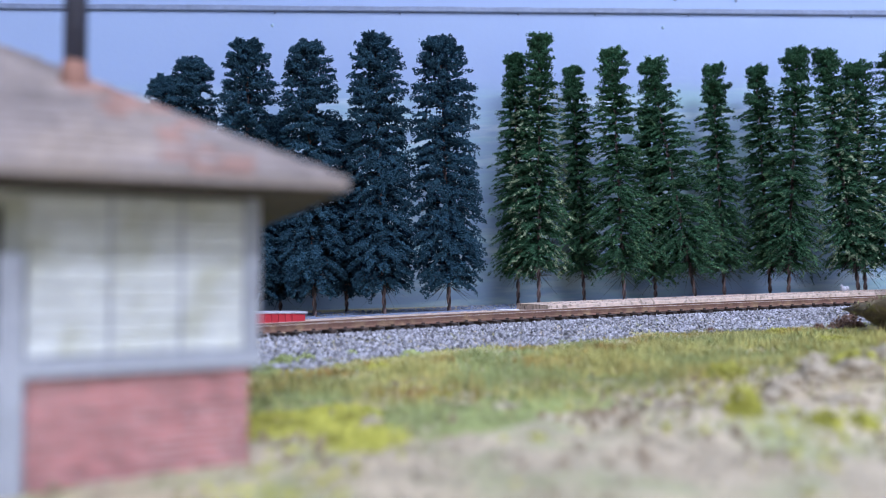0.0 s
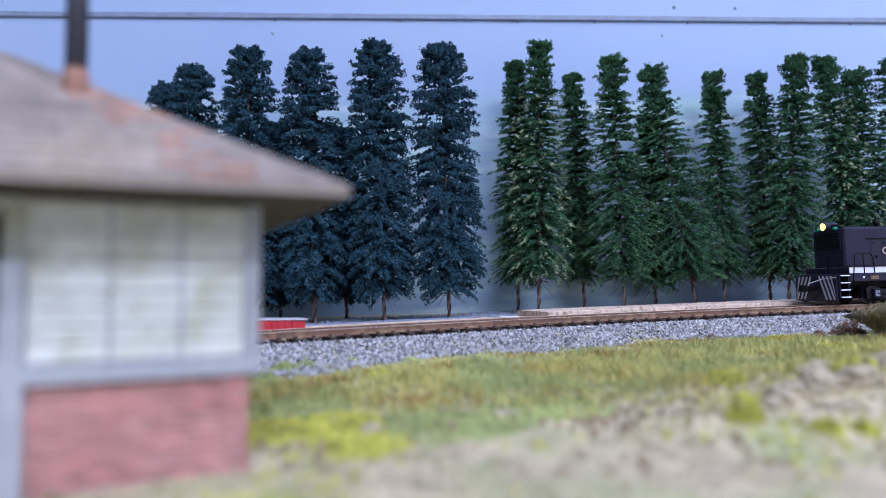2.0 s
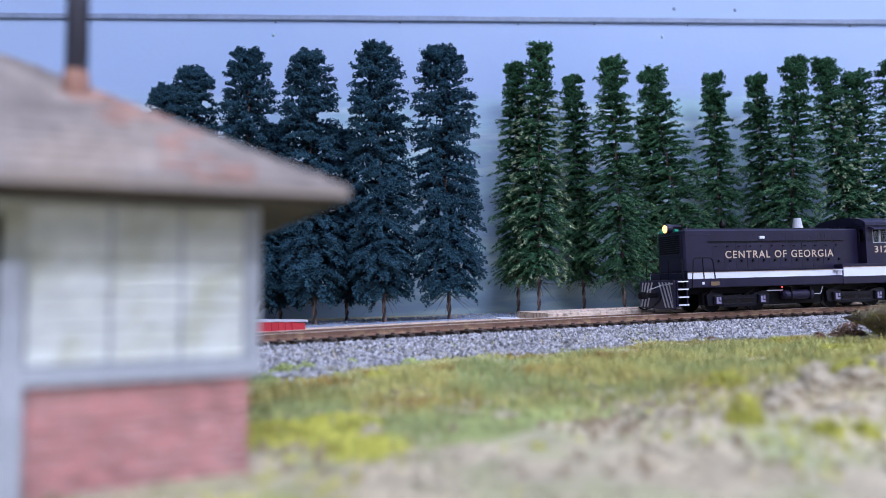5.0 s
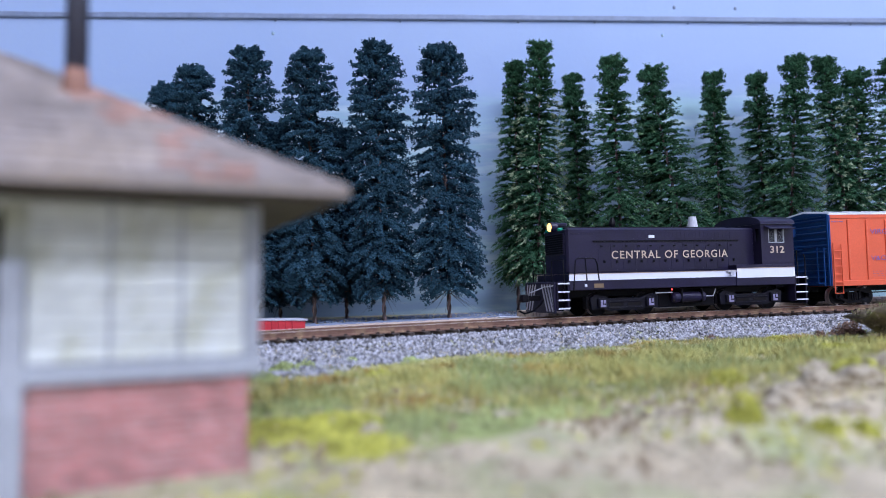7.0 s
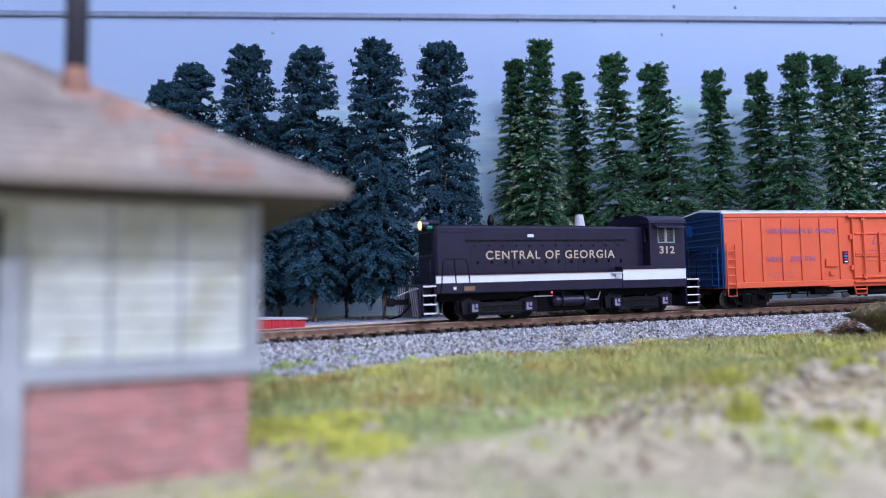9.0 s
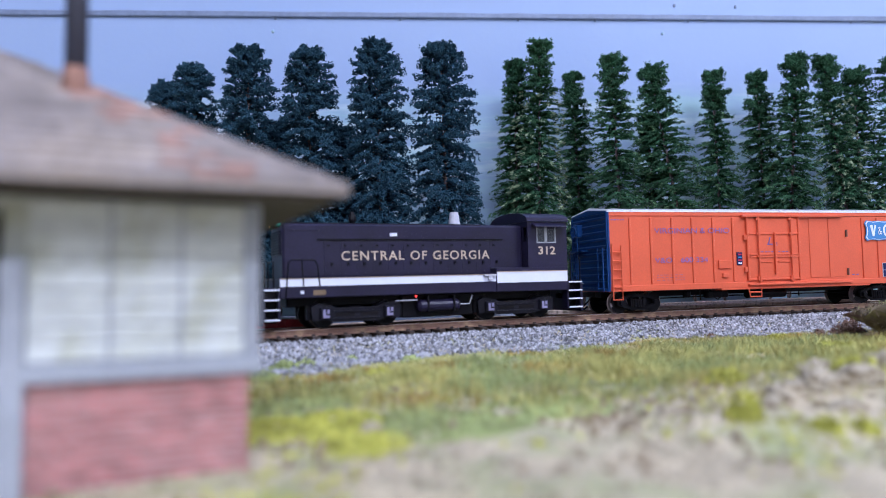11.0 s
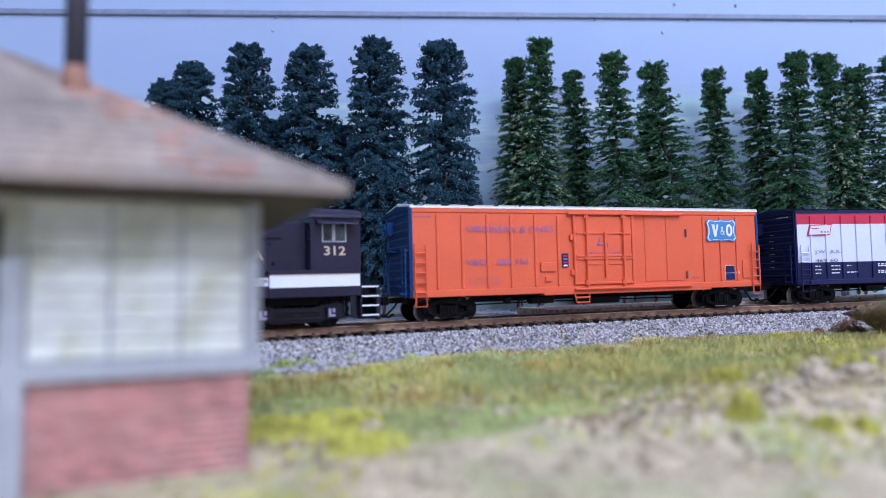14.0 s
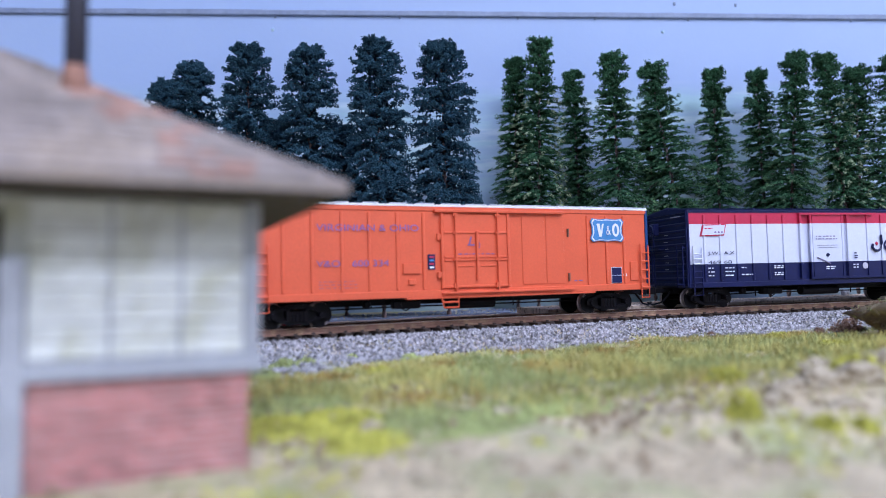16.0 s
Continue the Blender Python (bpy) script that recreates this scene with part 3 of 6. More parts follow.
for i, (x, y, r) in enumerate([(0.066, 0.136, 0.0032), (0.0745, 0.140, 0.0042), (0.083, 0.141, 0.0036), (0.0915, 0.147, 0.0046), (0.100, 0.143, 0.0034), (0.108, 0.150, 0.0042), (0.079, 0.150, 0.0030), (0.072, 0.127, 0.0024), (0.112, 0.160, 0.0038), (0.087, 0.131, 0.0026), (0.060, 0.129, 0.0025), (0.0115, 0.135, 0.0022), (0.025, 0.137, 0.0016), (-0.013, 0.124, 0.0018), (0.119, 0.182, 0.004), (0.04, 0.125, 0.002)]):
    rock("rock", x, y, r, i * 3.7, M["rock"], "weathered cream rock lying on the sandy rise", 0.72)
mound = rock("earth_mound", 0.219, 0.256, 0.039, 21.7, M["mound"], "brown earth mound with dry stubble beside the ballast", 0.46)
mound["category"] = "mound"
mound.data.polygons.foreach_set("use_smooth", [True] * len(mound.data.polygons))
g = np.random.default_rng(8)
me, STUB = mound.data, 16000
area = np.array([p.area for p in me.polygons])
pick = g.choice(len(area), STUB, p=area / area.sum())
olive = noise_at(*np.array([me.polygons[int(i)].center[:2] for i in pick]).T, 70, 5.0) + 0.2 * g.normal(0, 1, STUB) > 0.18
cen = np.array([me.polygons[int(i)].center + mound.location for i in pick]) + g.normal(0, 0.0005, (STUB, 3))
ang = g.uniform(0, 2 * math.pi, STUB)
dv = np.stack([np.cos(ang), np.sin(ang), 0 * ang], -1) * 0.0003
tips = cen + np.stack([g.normal(0, 0.0010, STUB), g.normal(0, 0.0010, STUB), g.uniform(0.0005, 0.0020, STUB)], -1)
tris = np.stack([cen - dv, cen + dv, tips], 1)
for nm, sel, mm, txt in (("mound_stubble", ~olive, "soil", "dry brown stubble on the earth mound"), ("mound_grass", olive, "grass2", "short olive grass on the earth mound")):
    tagged(soup(nm, tris[sel].reshape(-1, 3).tolist(), np.arange(3 * int(sel.sum())).reshape(-1, 3).tolist(), M[mm]), txt, "ground cover", kind="stuff")
clumps("dry_weed", "rust-brown dry weed clumps at the foot of the mound", [(0.163, 0.288, 0.0045, 0.0050), (0.171, 0.294, 0.005, 0.0065), (0.148, 0.276, 0.0030, 0.003), (0.110, 0.290, 0.0020, 0.0015)], M["weed"], 33)

# ---- the trackside building ----
U = Vector((0.9088, 0.4172, 0))                     # along the front wall
BUILD = Matrix.Translation((-0.0282, 0.09975, 0)) @ Matrix.Rotation(math.atan2(U.y, U.x), 4, "Z") @ Matrix.Rotation(math.radians(1.13), 4, "Y")
hut = thing("trackside_building", "small trackside building with brick base, white boards and hipped roof", "building", m=BUILD)
X0, X1, DEPTH = -0.070, 0.0, 0.070                  # local x runs to the visible corner, y into the building
ZB, ZS, ZE = -0.0120, 0.0046, 0.0299
part("core", boxes((X0 + 0.0007, X1 - 0.0007, 0.0007, DEPTH, ZB, ZS - 0.0003)), M["mortar"], hut)
upper = part("upper_wall", boxes((X0 + 0.0004, X1 + 0.0006, 0.0004, DEPTH + 0.0006, ZS, ZE)), M["siding"], hut)
part("sill_band", boxes((X0, X1 + 0.0018, -0.0012, DEPTH, ZS, ZS + 0.0026), bevel=0.0003), M["sill"], hut)
# grey on this post also stands in for the shadow along the wall's edge
part("corner_post", boxes((-0.0009, 0.0014, -0.0008, 0.0014, ZS + 0.0026, ZE), bevel=0.0002), M["sill"], hut)
rnd = random.Random(9)
for row in range(9):
    z = ZS + 0.0028 + row * 0.00232
    dx, dy = rnd.uniform(-0.0001, 0.0001), rnd.uniform(-0.00012, 0.00012)
    part("board", boxes((-0.0276 + dx, -0.0008 + dx, -0.0004 + dy, 0.0008 + dy, z, z + 0.00222), bevel=0.0002), M["siding"], upper)
for x in (-0.0180, -0.0092):
    part("batten", boxes((x - 0.00022, x + 0.00022, -0.0008, 0, ZS + 0.001, ZE)), M["sill"], upper)
# the grey door frame on the near side; a flat near-black sheet paints the doorway's shade
door = part("door_frame", boxes((-0.0306, -0.0276, -0.0016, 0.0010, ZB, 0.0205), bevel=0.0002), M["sill"], hut, "blue-grey painted door frame")
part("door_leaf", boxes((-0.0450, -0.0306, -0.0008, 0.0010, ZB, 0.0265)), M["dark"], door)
# bricks of the front base
brick_me = {}
for w in (0.00276, 0.00131):
    bm = boxes((-w / 2, w / 2, -0.0005, 0.0008, 0, 0.00076), bevel=0.00006)
    brick_me[w] = bpy.data.meshes.new("brick")
    bm.to_mesh(brick_me[w])
    bm.free()
    brick_me[w].materials.append(M["brick"])
base = part("brick_base", boxes((X0, X1 - 0.0003, -0.00009, DEPTH, ZB, ZS)), M["mortar"], hut, "faded red brick base wall")
for row in range(16):
    z = ZS - 0.0009 - row * 0.00104
    spots = [(-0.0029 * (i + 0.5), 0.00276) for i in range(10)] if row % 2 else [(-0.00073, 0.00131)] + [(-0.0029 * (i + 1), 0.00276) for i in range(9)]
    for x, w in spots:
        b = new("brick", brick_me[w])
        b.parent = base
        b.matrix_basis = pose(x, 0.0003 + rnd.uniform(-0.00006, 0.00006), z)
# hipped roof: eaves 10.5 mm out, tiles in courses, thick edge
OV, PITCH = 0.01145, 0.578
x0, x1, y0, y1 = X0 - OV, X1 + OV, -OV, DEPTH + OV
half = (y1 - y0) / 2
zt = ZE + half * PITCH
bm = bmesh.new()
lo = [bm.verts.new(p) for p in ((x0, y0, ZE - 0.0006), (x1, y0, ZE - 0.0006), (x1, y1, ZE - 0.0006), (x0, y1, ZE - 0.0006))]
hi = [bm.verts.new(p) for p in ((x0, y0, ZE + 0.0004), (x1, y0, ZE + 0.0004), (x1, y1, ZE + 0.0004), (x0, y1, ZE + 0.0004))]
ra, rb = bm.verts.new((x0 + half, y0 + half, zt)), bm.verts.new((x1 - half, y0 + half, zt))
bm.faces.new(lo[::-1])
for i in range(4):
    bm.faces.new((lo[i], lo[(i + 1) % 4], hi[(i + 1) % 4], hi[i]))
bm.faces.new((hi[0], hi[1], rb, ra)), bm.faces.new((hi[1], hi[2], rb)), bm.faces.new((hi[2], hi[3], ra, rb)), bm.faces.new((hi[3], hi[0], ra))
bmesh.ops.recalc_face_normals(bm, faces=bm.faces[:])
roof = part("roof", bm, M["roofing"], hut, "weathered grey and rust-stained hipped roof")
# soffit colour is kept very dark to carry the shade under the eaves
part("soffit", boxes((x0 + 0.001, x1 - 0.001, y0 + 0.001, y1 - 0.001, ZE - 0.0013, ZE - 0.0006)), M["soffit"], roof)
for row in range(16):                                # shingle courses on the front slope
    a = row * half / 16
    z = ZE + 0.0005 + a * PITCH
    cx = x0 + a
    while cx < x1 - a - 0.001:
        w = min(rnd.uniform(0.003, 0.0046), x1 - a - cx)
        bm = bmesh.new()
        e = half / 16 + 0.0008
        t0, tilt = rnd.uniform(0.0002, 0.00045), rnd.uniform(0, 0.0001)
        pts = [(cx, y0 + a - 0.0002, z), (cx + w - 0.00015, y0 + a - 0.0002, z)]
        q = [(px, py, pz + t0) for px, py, pz in pts] + [(min(cx + w - 0.00015, x1 - a - e), y0 + a + e, z + e * PITCH + 0.0001), (min(max(cx, x0 + a), x1 - a - e), y0 + a + e, z + e * PITCH + 0.0001)]
        vs = [bm.verts.new(p) for p in pts + q]
        bm.faces.new((vs[2], vs[3], vs[4], vs[5])), bm.faces.new((vs[0], vs[1], vs[3], vs[2]))
        run = abs((cx + w / 2) + 0.0215 - 0.55 * (0.0300 - a)) < 0.0030 + 0.003 * rnd.random()   # rust below the pipe
        part("shingle", bm, M["rusty_roofing" if run and a < 0.030 and rnd.random() < 0.6 else "roofing"], roof)
        cx += w
pipe = part("stove_pipe", tube(bmesh.new(), [(-0.0238, 0.0195, 0.044), (-0.0238, 0.0195, 0.085)], 0.00165, 12), M["pipe"], hut, "sooty black stove pipe", smooth=True)
part("rusty_collar", tube(bmesh.new(), [(-0.0238, 0.0195, 0.0455), (-0.0238, 0.0195, 0.0515)], [0.0023, 0.0018], 12), M["rust"], pipe, "rusty pipe collar", smooth=True)


# ---- trees ----
def conifer(x, y, z0, ztop, radius, kind, seed, bare=0.12, lean=0.0):
    """A bottle-brush model tree: twisted trunk, drooping wire branches and fronds of needle flock."""
    g = np.random.default_rng(seed)
    hgt = (ztop - z0) * (0.985 if kind == "blue" else 0.99)
    names = {"blue": "dense dark blue-green model spruce tree against the wall", "green": "dark green model fir tree with wiry branches", "olive": "olive-green model fir tree with pale branch tips"}
    tree = thing("model_tree", names[kind], "tree", "model trees", m=Matrix.Translation((x, y, z0)) @ Matrix.Rotation(lean, 4, "Y"))
    for ph, nm, mm in ((0, "trunk", "trunk"), (math.pi, "wire_strand", "strand")):      # two twisted strands
        tw = 0.00062
        pts = [(tw * math.cos(ph + i * 0.8), tw * math.sin(ph + i * 0.8), -0.004 + (hgt * 0.97 + 0.004) * i / 110) for i in range(111)]
        part(nm, tube(bmesh.new(), pts, [0.00085 * (1 - 0.7 * i / 110) for i in range(111)], 5), M[mm], tree, "twisted brown wire trunk" if ph == 0 else "paler twisted wire strand", smooth=True)
    dense = kind == "blue"
    step = 0.0044 if dense else 0.0051                # whorls up the trunk
    rings = int(hgt * (1 - bare) / step)
    u, az = [], []
    for i in range(rings):
        f = (i + 0.5) / rings
        m = int((23 if dense else 22) * (1 - 0.42 * f))
        u.append(bare + (1 - bare) * (i + g.normal(0, 1.0 if dense else 0.55, m)) / rings)
        az.append(i * 1.3 + np.arange(m) * 2 * math.pi / m + g.normal(0, 0.15, m))
    crown = 26                                        # the blunt bushy top
    u.append(g.uniform(0.955, 0.99, crown)), az.append(g.uniform(0, 2 * math.pi, crown))
    u, az = np.clip(np.concatenate(u), bare * 0.9, 0.99), np.concatenate(az)
    nb = len(u)
    whorl = 1 + (0.0 if dense else 0.13) * np.sin((u - bare) / (1 - bare) * rings / 3.1 * 2 * math.pi + seed)
    wob = 1 + (0.025 if dense else 0.07) * np.sin(u * 19 + seed) + (0.02 if dense else 0.04) * np.sin(u * 41 + 2 * seed)
    if dense:
        shape = np.interp(u, [0, bare, bare + 0.08, 0.4, 0.65, 0.8, 0.88, 0.94, 0.975, 1.0], [0.6, 0.80, 1.0, 1.0, 0.96, 0.88, 0.78, 0.61, 0.45, 0.22])
    else:
        waist = 0.10 * math.sin(seed * 2.3)
        shape = np.interp(u, [0, bare, bare + 0.08, 0.35, 0.6, 0.78, 0.86, 0.91, 0.965, 1.0], [0.5, 0.85, 1.0, 0.94, 0.80, 0.64, 0.50 - waist, 0.44 + waist * 0.3, 0.42, 0.24])
    side = 1 + 0.08 * np.sin(az * 2 + seed) + 0.08 * np.sin(az * 3 + u * 9)
    ln = 1.06 * radius * shape * wob * whorl * side * g.uniform(0.86 if dense else 0.70, 1.04, nb)
    if not dense:                                     # a few wiry boughs reach further out
        ln *= np.where(g.uniform(0, 1, nb) < 0.10, g.uniform(1.08, 1.25, nb), 1)
    rise = (0.12 if dense else 0.06) + 0.34 * u ** 2 + g.normal(0, 0.12, nb)
    sag = (0.55 if dense else 0.50) * (1 - 0.7 * u)
    flat = np.stack([np.cos(az), np.sin(az), 0 * az], -1)
    cross = np.stack([-np.sin(az), np.cos(az), 0 * az], -1)
    root = np.stack([0 * az, 0 * az, u * hgt], -1)

    def bough(bi, q):
        """A point at q (0 to 1) along branch bi: out, rising, then sagging."""
        r = (ln[bi] * q)[:, None]
        return root[bi] + flat[bi] * r + np.array([0, 0, 1.0]) * r * (rise[bi] - sag[bi] * q)[:, None]

    ids = np.arange(nb)
    parts_v, parts_f, base_i = [], [], 0
    for qa, qb, wd in ((0.0, 0.5, 0.00022), (0.5, 1.02, 0.00014)):
        a, b = bough(ids, np.full(nb, qa)), bough(ids, np.full(nb, qb))
        v = np.stack([a - cross * wd, a + cross * wd, a + np.array([0, 0, 2 * wd]), b], 1).reshape(-1, 3)
        kk = base_i + ids[:, None] * 4
        parts_v.append(v), parts_f.append(np.concatenate([kk + [0, 1, 3], kk + [1, 2, 3], kk + [2, 0, 3]]))
        base_i += len(v)
    nbare = 46                                        # bare twigs low on the trunk
    a2 = g.uniform(0, 2 * math.pi, nbare)
    h2 = hgt * g.uniform(bare * 0.72, bare * 1.25, nbare)
    r2 = np.stack([0 * a2, 0 * a2, h2], -1)
    t2 = r2 + np.stack([np.cos(a2), np.sin(a2), g.uniform(-1.0, 0.1, nbare)], -1) * (radius * g.uniform(0.3, 0.95, nbare))[:, None]
    s2 = np.stack([-np.sin(a2), np.cos(a2), 0 * a2], -1) * 0.0003
    v2 = np.stack([r2 - s2, r2 + s2, r2 + [0, 0, 0.0004], t2], 1).reshape(-1, 3)
    kk = base_i + np.arange(nbare)[:, None] * 4
    parts_v.append(v2), parts_f.append(np.concatenate([kk + [0, 1, 3], kk + [1, 2, 3], kk + [2, 0, 3]]))
    soup("branchwork", np.concatenate(parts_v).tolist(), np.concatenate(parts_f).tolist(), M["twig"], tree, "bare dark wire branches")
    # flock: little crumbs heaped into puffs on the spruces, strung along the wires on the firs, bushier at the top
    outer, inner = (44, 12) if dense else (34, 10)
    bi = np.concatenate([np.repeat(ids, outer), np.repeat(ids, inner)])
    deep = np.arange(len(bi)) >= nb * outer
    puff = np.full(len(bi), 1.0) if dense else np.clip((u[bi] - 0.72) / 0.2, 0, 1)
    reach = 1.02 - (0.42 + 0.36 * (1 - puff)) * g.uniform(0, 1, len(bi)) ** 1.15
    q = np.where(deep, g.uniform(0.08, 0.86 if dense else 0.66, len(bi)), reach)
    c = bough(bi, q)
    taper = np.where(puff > 0.5, 0.00098, 0.00062 * (0.4 + 0.9 * q))
    sp = g.normal(0, 1, len(bi)) * taper
    c = c + cross[bi] * sp[:, None] + np.array([0, 0, 1.0]) * (g.normal(0, 0.7, len(bi)) * taper)[:, None]
    d1 = flat[bi] + np.array([0, 0, 1.0]) * (rise[bi] - 2 * sag[bi] * q)[:, None] + cross[bi] * (np.sign(sp) * g.uniform(0, 0.8, len(bi)))[:, None] + g.normal(0, 0.2, c.shape) + g.normal(0, 0.6, c.shape) * puff[:, None]
    d1 /= np.linalg.norm(d1, axis=1)[:, None]
    d2 = np.cross(d1, np.array([0, 0, 1.0]) + g.normal(0, 0.3, c.shape))
    d2 /= np.linalg.norm(d2, axis=1)[:, None]
    d3 = np.cross(d1, d2)
    la = g.uniform(0.0009, 0.0019, len(c)) * (1 - 0.42 * puff)
    lb = g.uniform(0.00028, 0.00050, len(c)) * (1 + 0.35 * puff)
    la, lb = np.where(deep, la * 1.5, la), np.where(deep, lb * (3.1 if dense else 2.6), lb)
    jit = lambda: g.uniform(0.7, 1.25, len(c))[:, None]
    L3 = lb[:, None]
    v = np.stack([c + d1 * la[:, None] * jit(), c - d1 * la[:, None] * 0.6, c + d2 * L3 * jit(), c + (-0.5 * d2 + 0.7 * d3) * L3 * jit(), c + (-0.5 * d2 - 0.7 * d3) * L3 * jit()], 1).reshape(-1, 3)
    tri = np.array([[0, 2, 3], [0, 3, 4], [0, 4, 2], [1, 3, 2], [1, 4, 3], [1, 2, 4]])
    f = (tri[None] + 5 * np.arange(len(c))[:, None, None]).reshape(-1, 3)
    fresh = np.zeros(len(c), bool) if dense else (q > 0.86) & (u[bi] < 0.8) & (np.sin(az[bi] * 5 + u[bi] * 60) + g.normal(0, 0.5, len(c)) > (-0.4 if kind == "olive" else 0.55))
    f = f.reshape(len(c), 6, 3)
    soup("crown", v.tolist(), f[~fresh].reshape(-1, 3).tolist(), M[{"blue": "blue_needle", "green": "green_needle", "olive": "green_needle"}[kind]], tree)
    if fresh.any():
        vf = v.reshape(-1, 5, 3)[fresh].reshape(-1, 3)
        ff = (tri[None] + 5 * np.arange(int(fresh.sum()))[:, None, None]).reshape(-1, 3)
        soup("tip_flock", vf.tolist(), ff.tolist(), M["olive_needle" if kind == "olive" else "fresh_needle"], tree, "pale olive branch tips" if kind == "olive" else "fresher green branch tips")
    return tree


def plant(top_px, top, base_px, half_px, depth, kind, seed, bare):
    """Places a tree by the sight lines to its tip and foot."""
    roll = -0.02615

    def sight(px, py):
        dx, dy = px - 784, py - 441
        return dx * math.cos(roll) + dy * math.sin(roll), -dx * math.sin(roll) + dy * math.cos(roll)
    xt, yt = sight(top_px, top)
    xb, yb = sight(base_px, 540)
    X0, X1 = xb / FOCAL * depth, xt / FOCAL * depth
    zt = H_EYE + (HORIZON0 - 441 - yt) * depth / FOCAL
    z0 = float(ground_z([X0], [depth])[0])
    conifer(X0, depth, z0, zt, half_px * depth / FOCAL, kind, seed, bare, math.atan2(X1 - X0, zt - z0))


HORIZON0 = 489.6
for row in [(288, 128, 300, 42, .43, "blue", 1), (335, 97, 345, 51, .41, "blue", 2), (432, 64, 442, 56, .405, "blue", 3), (540, 67, 557, 60, .405, "blue", 4), (662, 55, 680, 62, .405, "blue", 5), (780, 60, 795, 64, .41, "blue", 6),
            (485, 200, 497, 44, .445, "blue", 7), (602, 208, 614, 40, .448, "blue", 8),
            (912, 86, 917, 50, .470, "green", 11), (957, 55, 953, 60, .450, "olive", 12), (1015, 110, 1034, 44, .485, "green", 13), (1086, 79, 1105, 62, .455, "green", 14), (1152, 95, 1232, 62, .468, "green", 15), (1150, 190, 1160, 46, .488, "green", 16),
            (1266, 108, 1282, 50, .485, "green", 17), (1344, 111, 1363, 48, .487, "green", 18), (1418, 77, 1394, 62, .465, "green", 19), (1465, 79, 1520, 54, .480, "olive", 20),
            (1520, 106, 1531, 60, .487, "green", 21), (1590, 85, 1600, 60, .475, "green", 22)]:
    plant(*row, bare=0.135 if row[5] == "blue" else 0.155)

bm = bmesh.new()
for cx, cz, r in ((0, 0.0017, 0.0017), (0.0020, 0.0020, 0.0014), (-0.0012, 0.0034, 0.0010)):
    bmesh.ops.create_icosphere(bm, subdivisions=2, radius=r, matrix=Matrix.Translation((cx, 0, cz)))
for v in bm.verts:
    v.co *= 1 + 0.2 * noise.noise(v.co * 900)
lump = tagged(part("pale_lump", bm, M["grey"], smooth=True), "small pale lump of foam lying by a tree foot", "scrap")
lump.location = (0.243, 0.4240, 0.0011)


# ---- the train: local x runs back along it, -y faces the eye ----
MM = 0.001
MOVING, WHEELS, BOGIES = [], [], []


def wheelset(parent, x, r, rim=0.84):
    bm = bmesh.new()
    for sd in (1, -1):
        y = 0.0072 * sd
        tube(bm, [(0, y, 0), (0, y + 0.0005 * sd, 0), (0, y + 0.0006 * sd, 0), (0, y + 0.0026 * sd, 0), (0, y + 0.00262 * sd, 0), (0, y + 0.0018 * sd, 0), (0, y + 0.0018 * sd, 0), (0, y + 0.0028 * sd, 0)],
             [r * 1.07, r * 1.07, r * 1.0, r * 0.98, r * 0.80, r * 0.74, r * 0.3, r * 0.22], 24)
    tube(bm, [(0, -0.0118, 0), (0, 0.0118, 0)], 0.0009, 8)
    bmesh.ops.recalc_face_normals(bm, faces=bm.faces[:])
    ob = part("wheelset", bm, M["steel"], parent, "bright-rimmed steel wheelset", smooth=False)
    ob.data.materials.append(M["wheel"])
    for f in ob.data.polygons:                       # dark faces, bright treads and rims
        d = math.hypot(f.center.x, f.center.z)
        if d < r * rim and abs(f.normal.y) > 0.2 or abs(f.center.y) < 0.0072:
            f.material_index = 1
    ob.location = (x, 0, r)
    WHEELS.append((ob, x, r))
    return ob


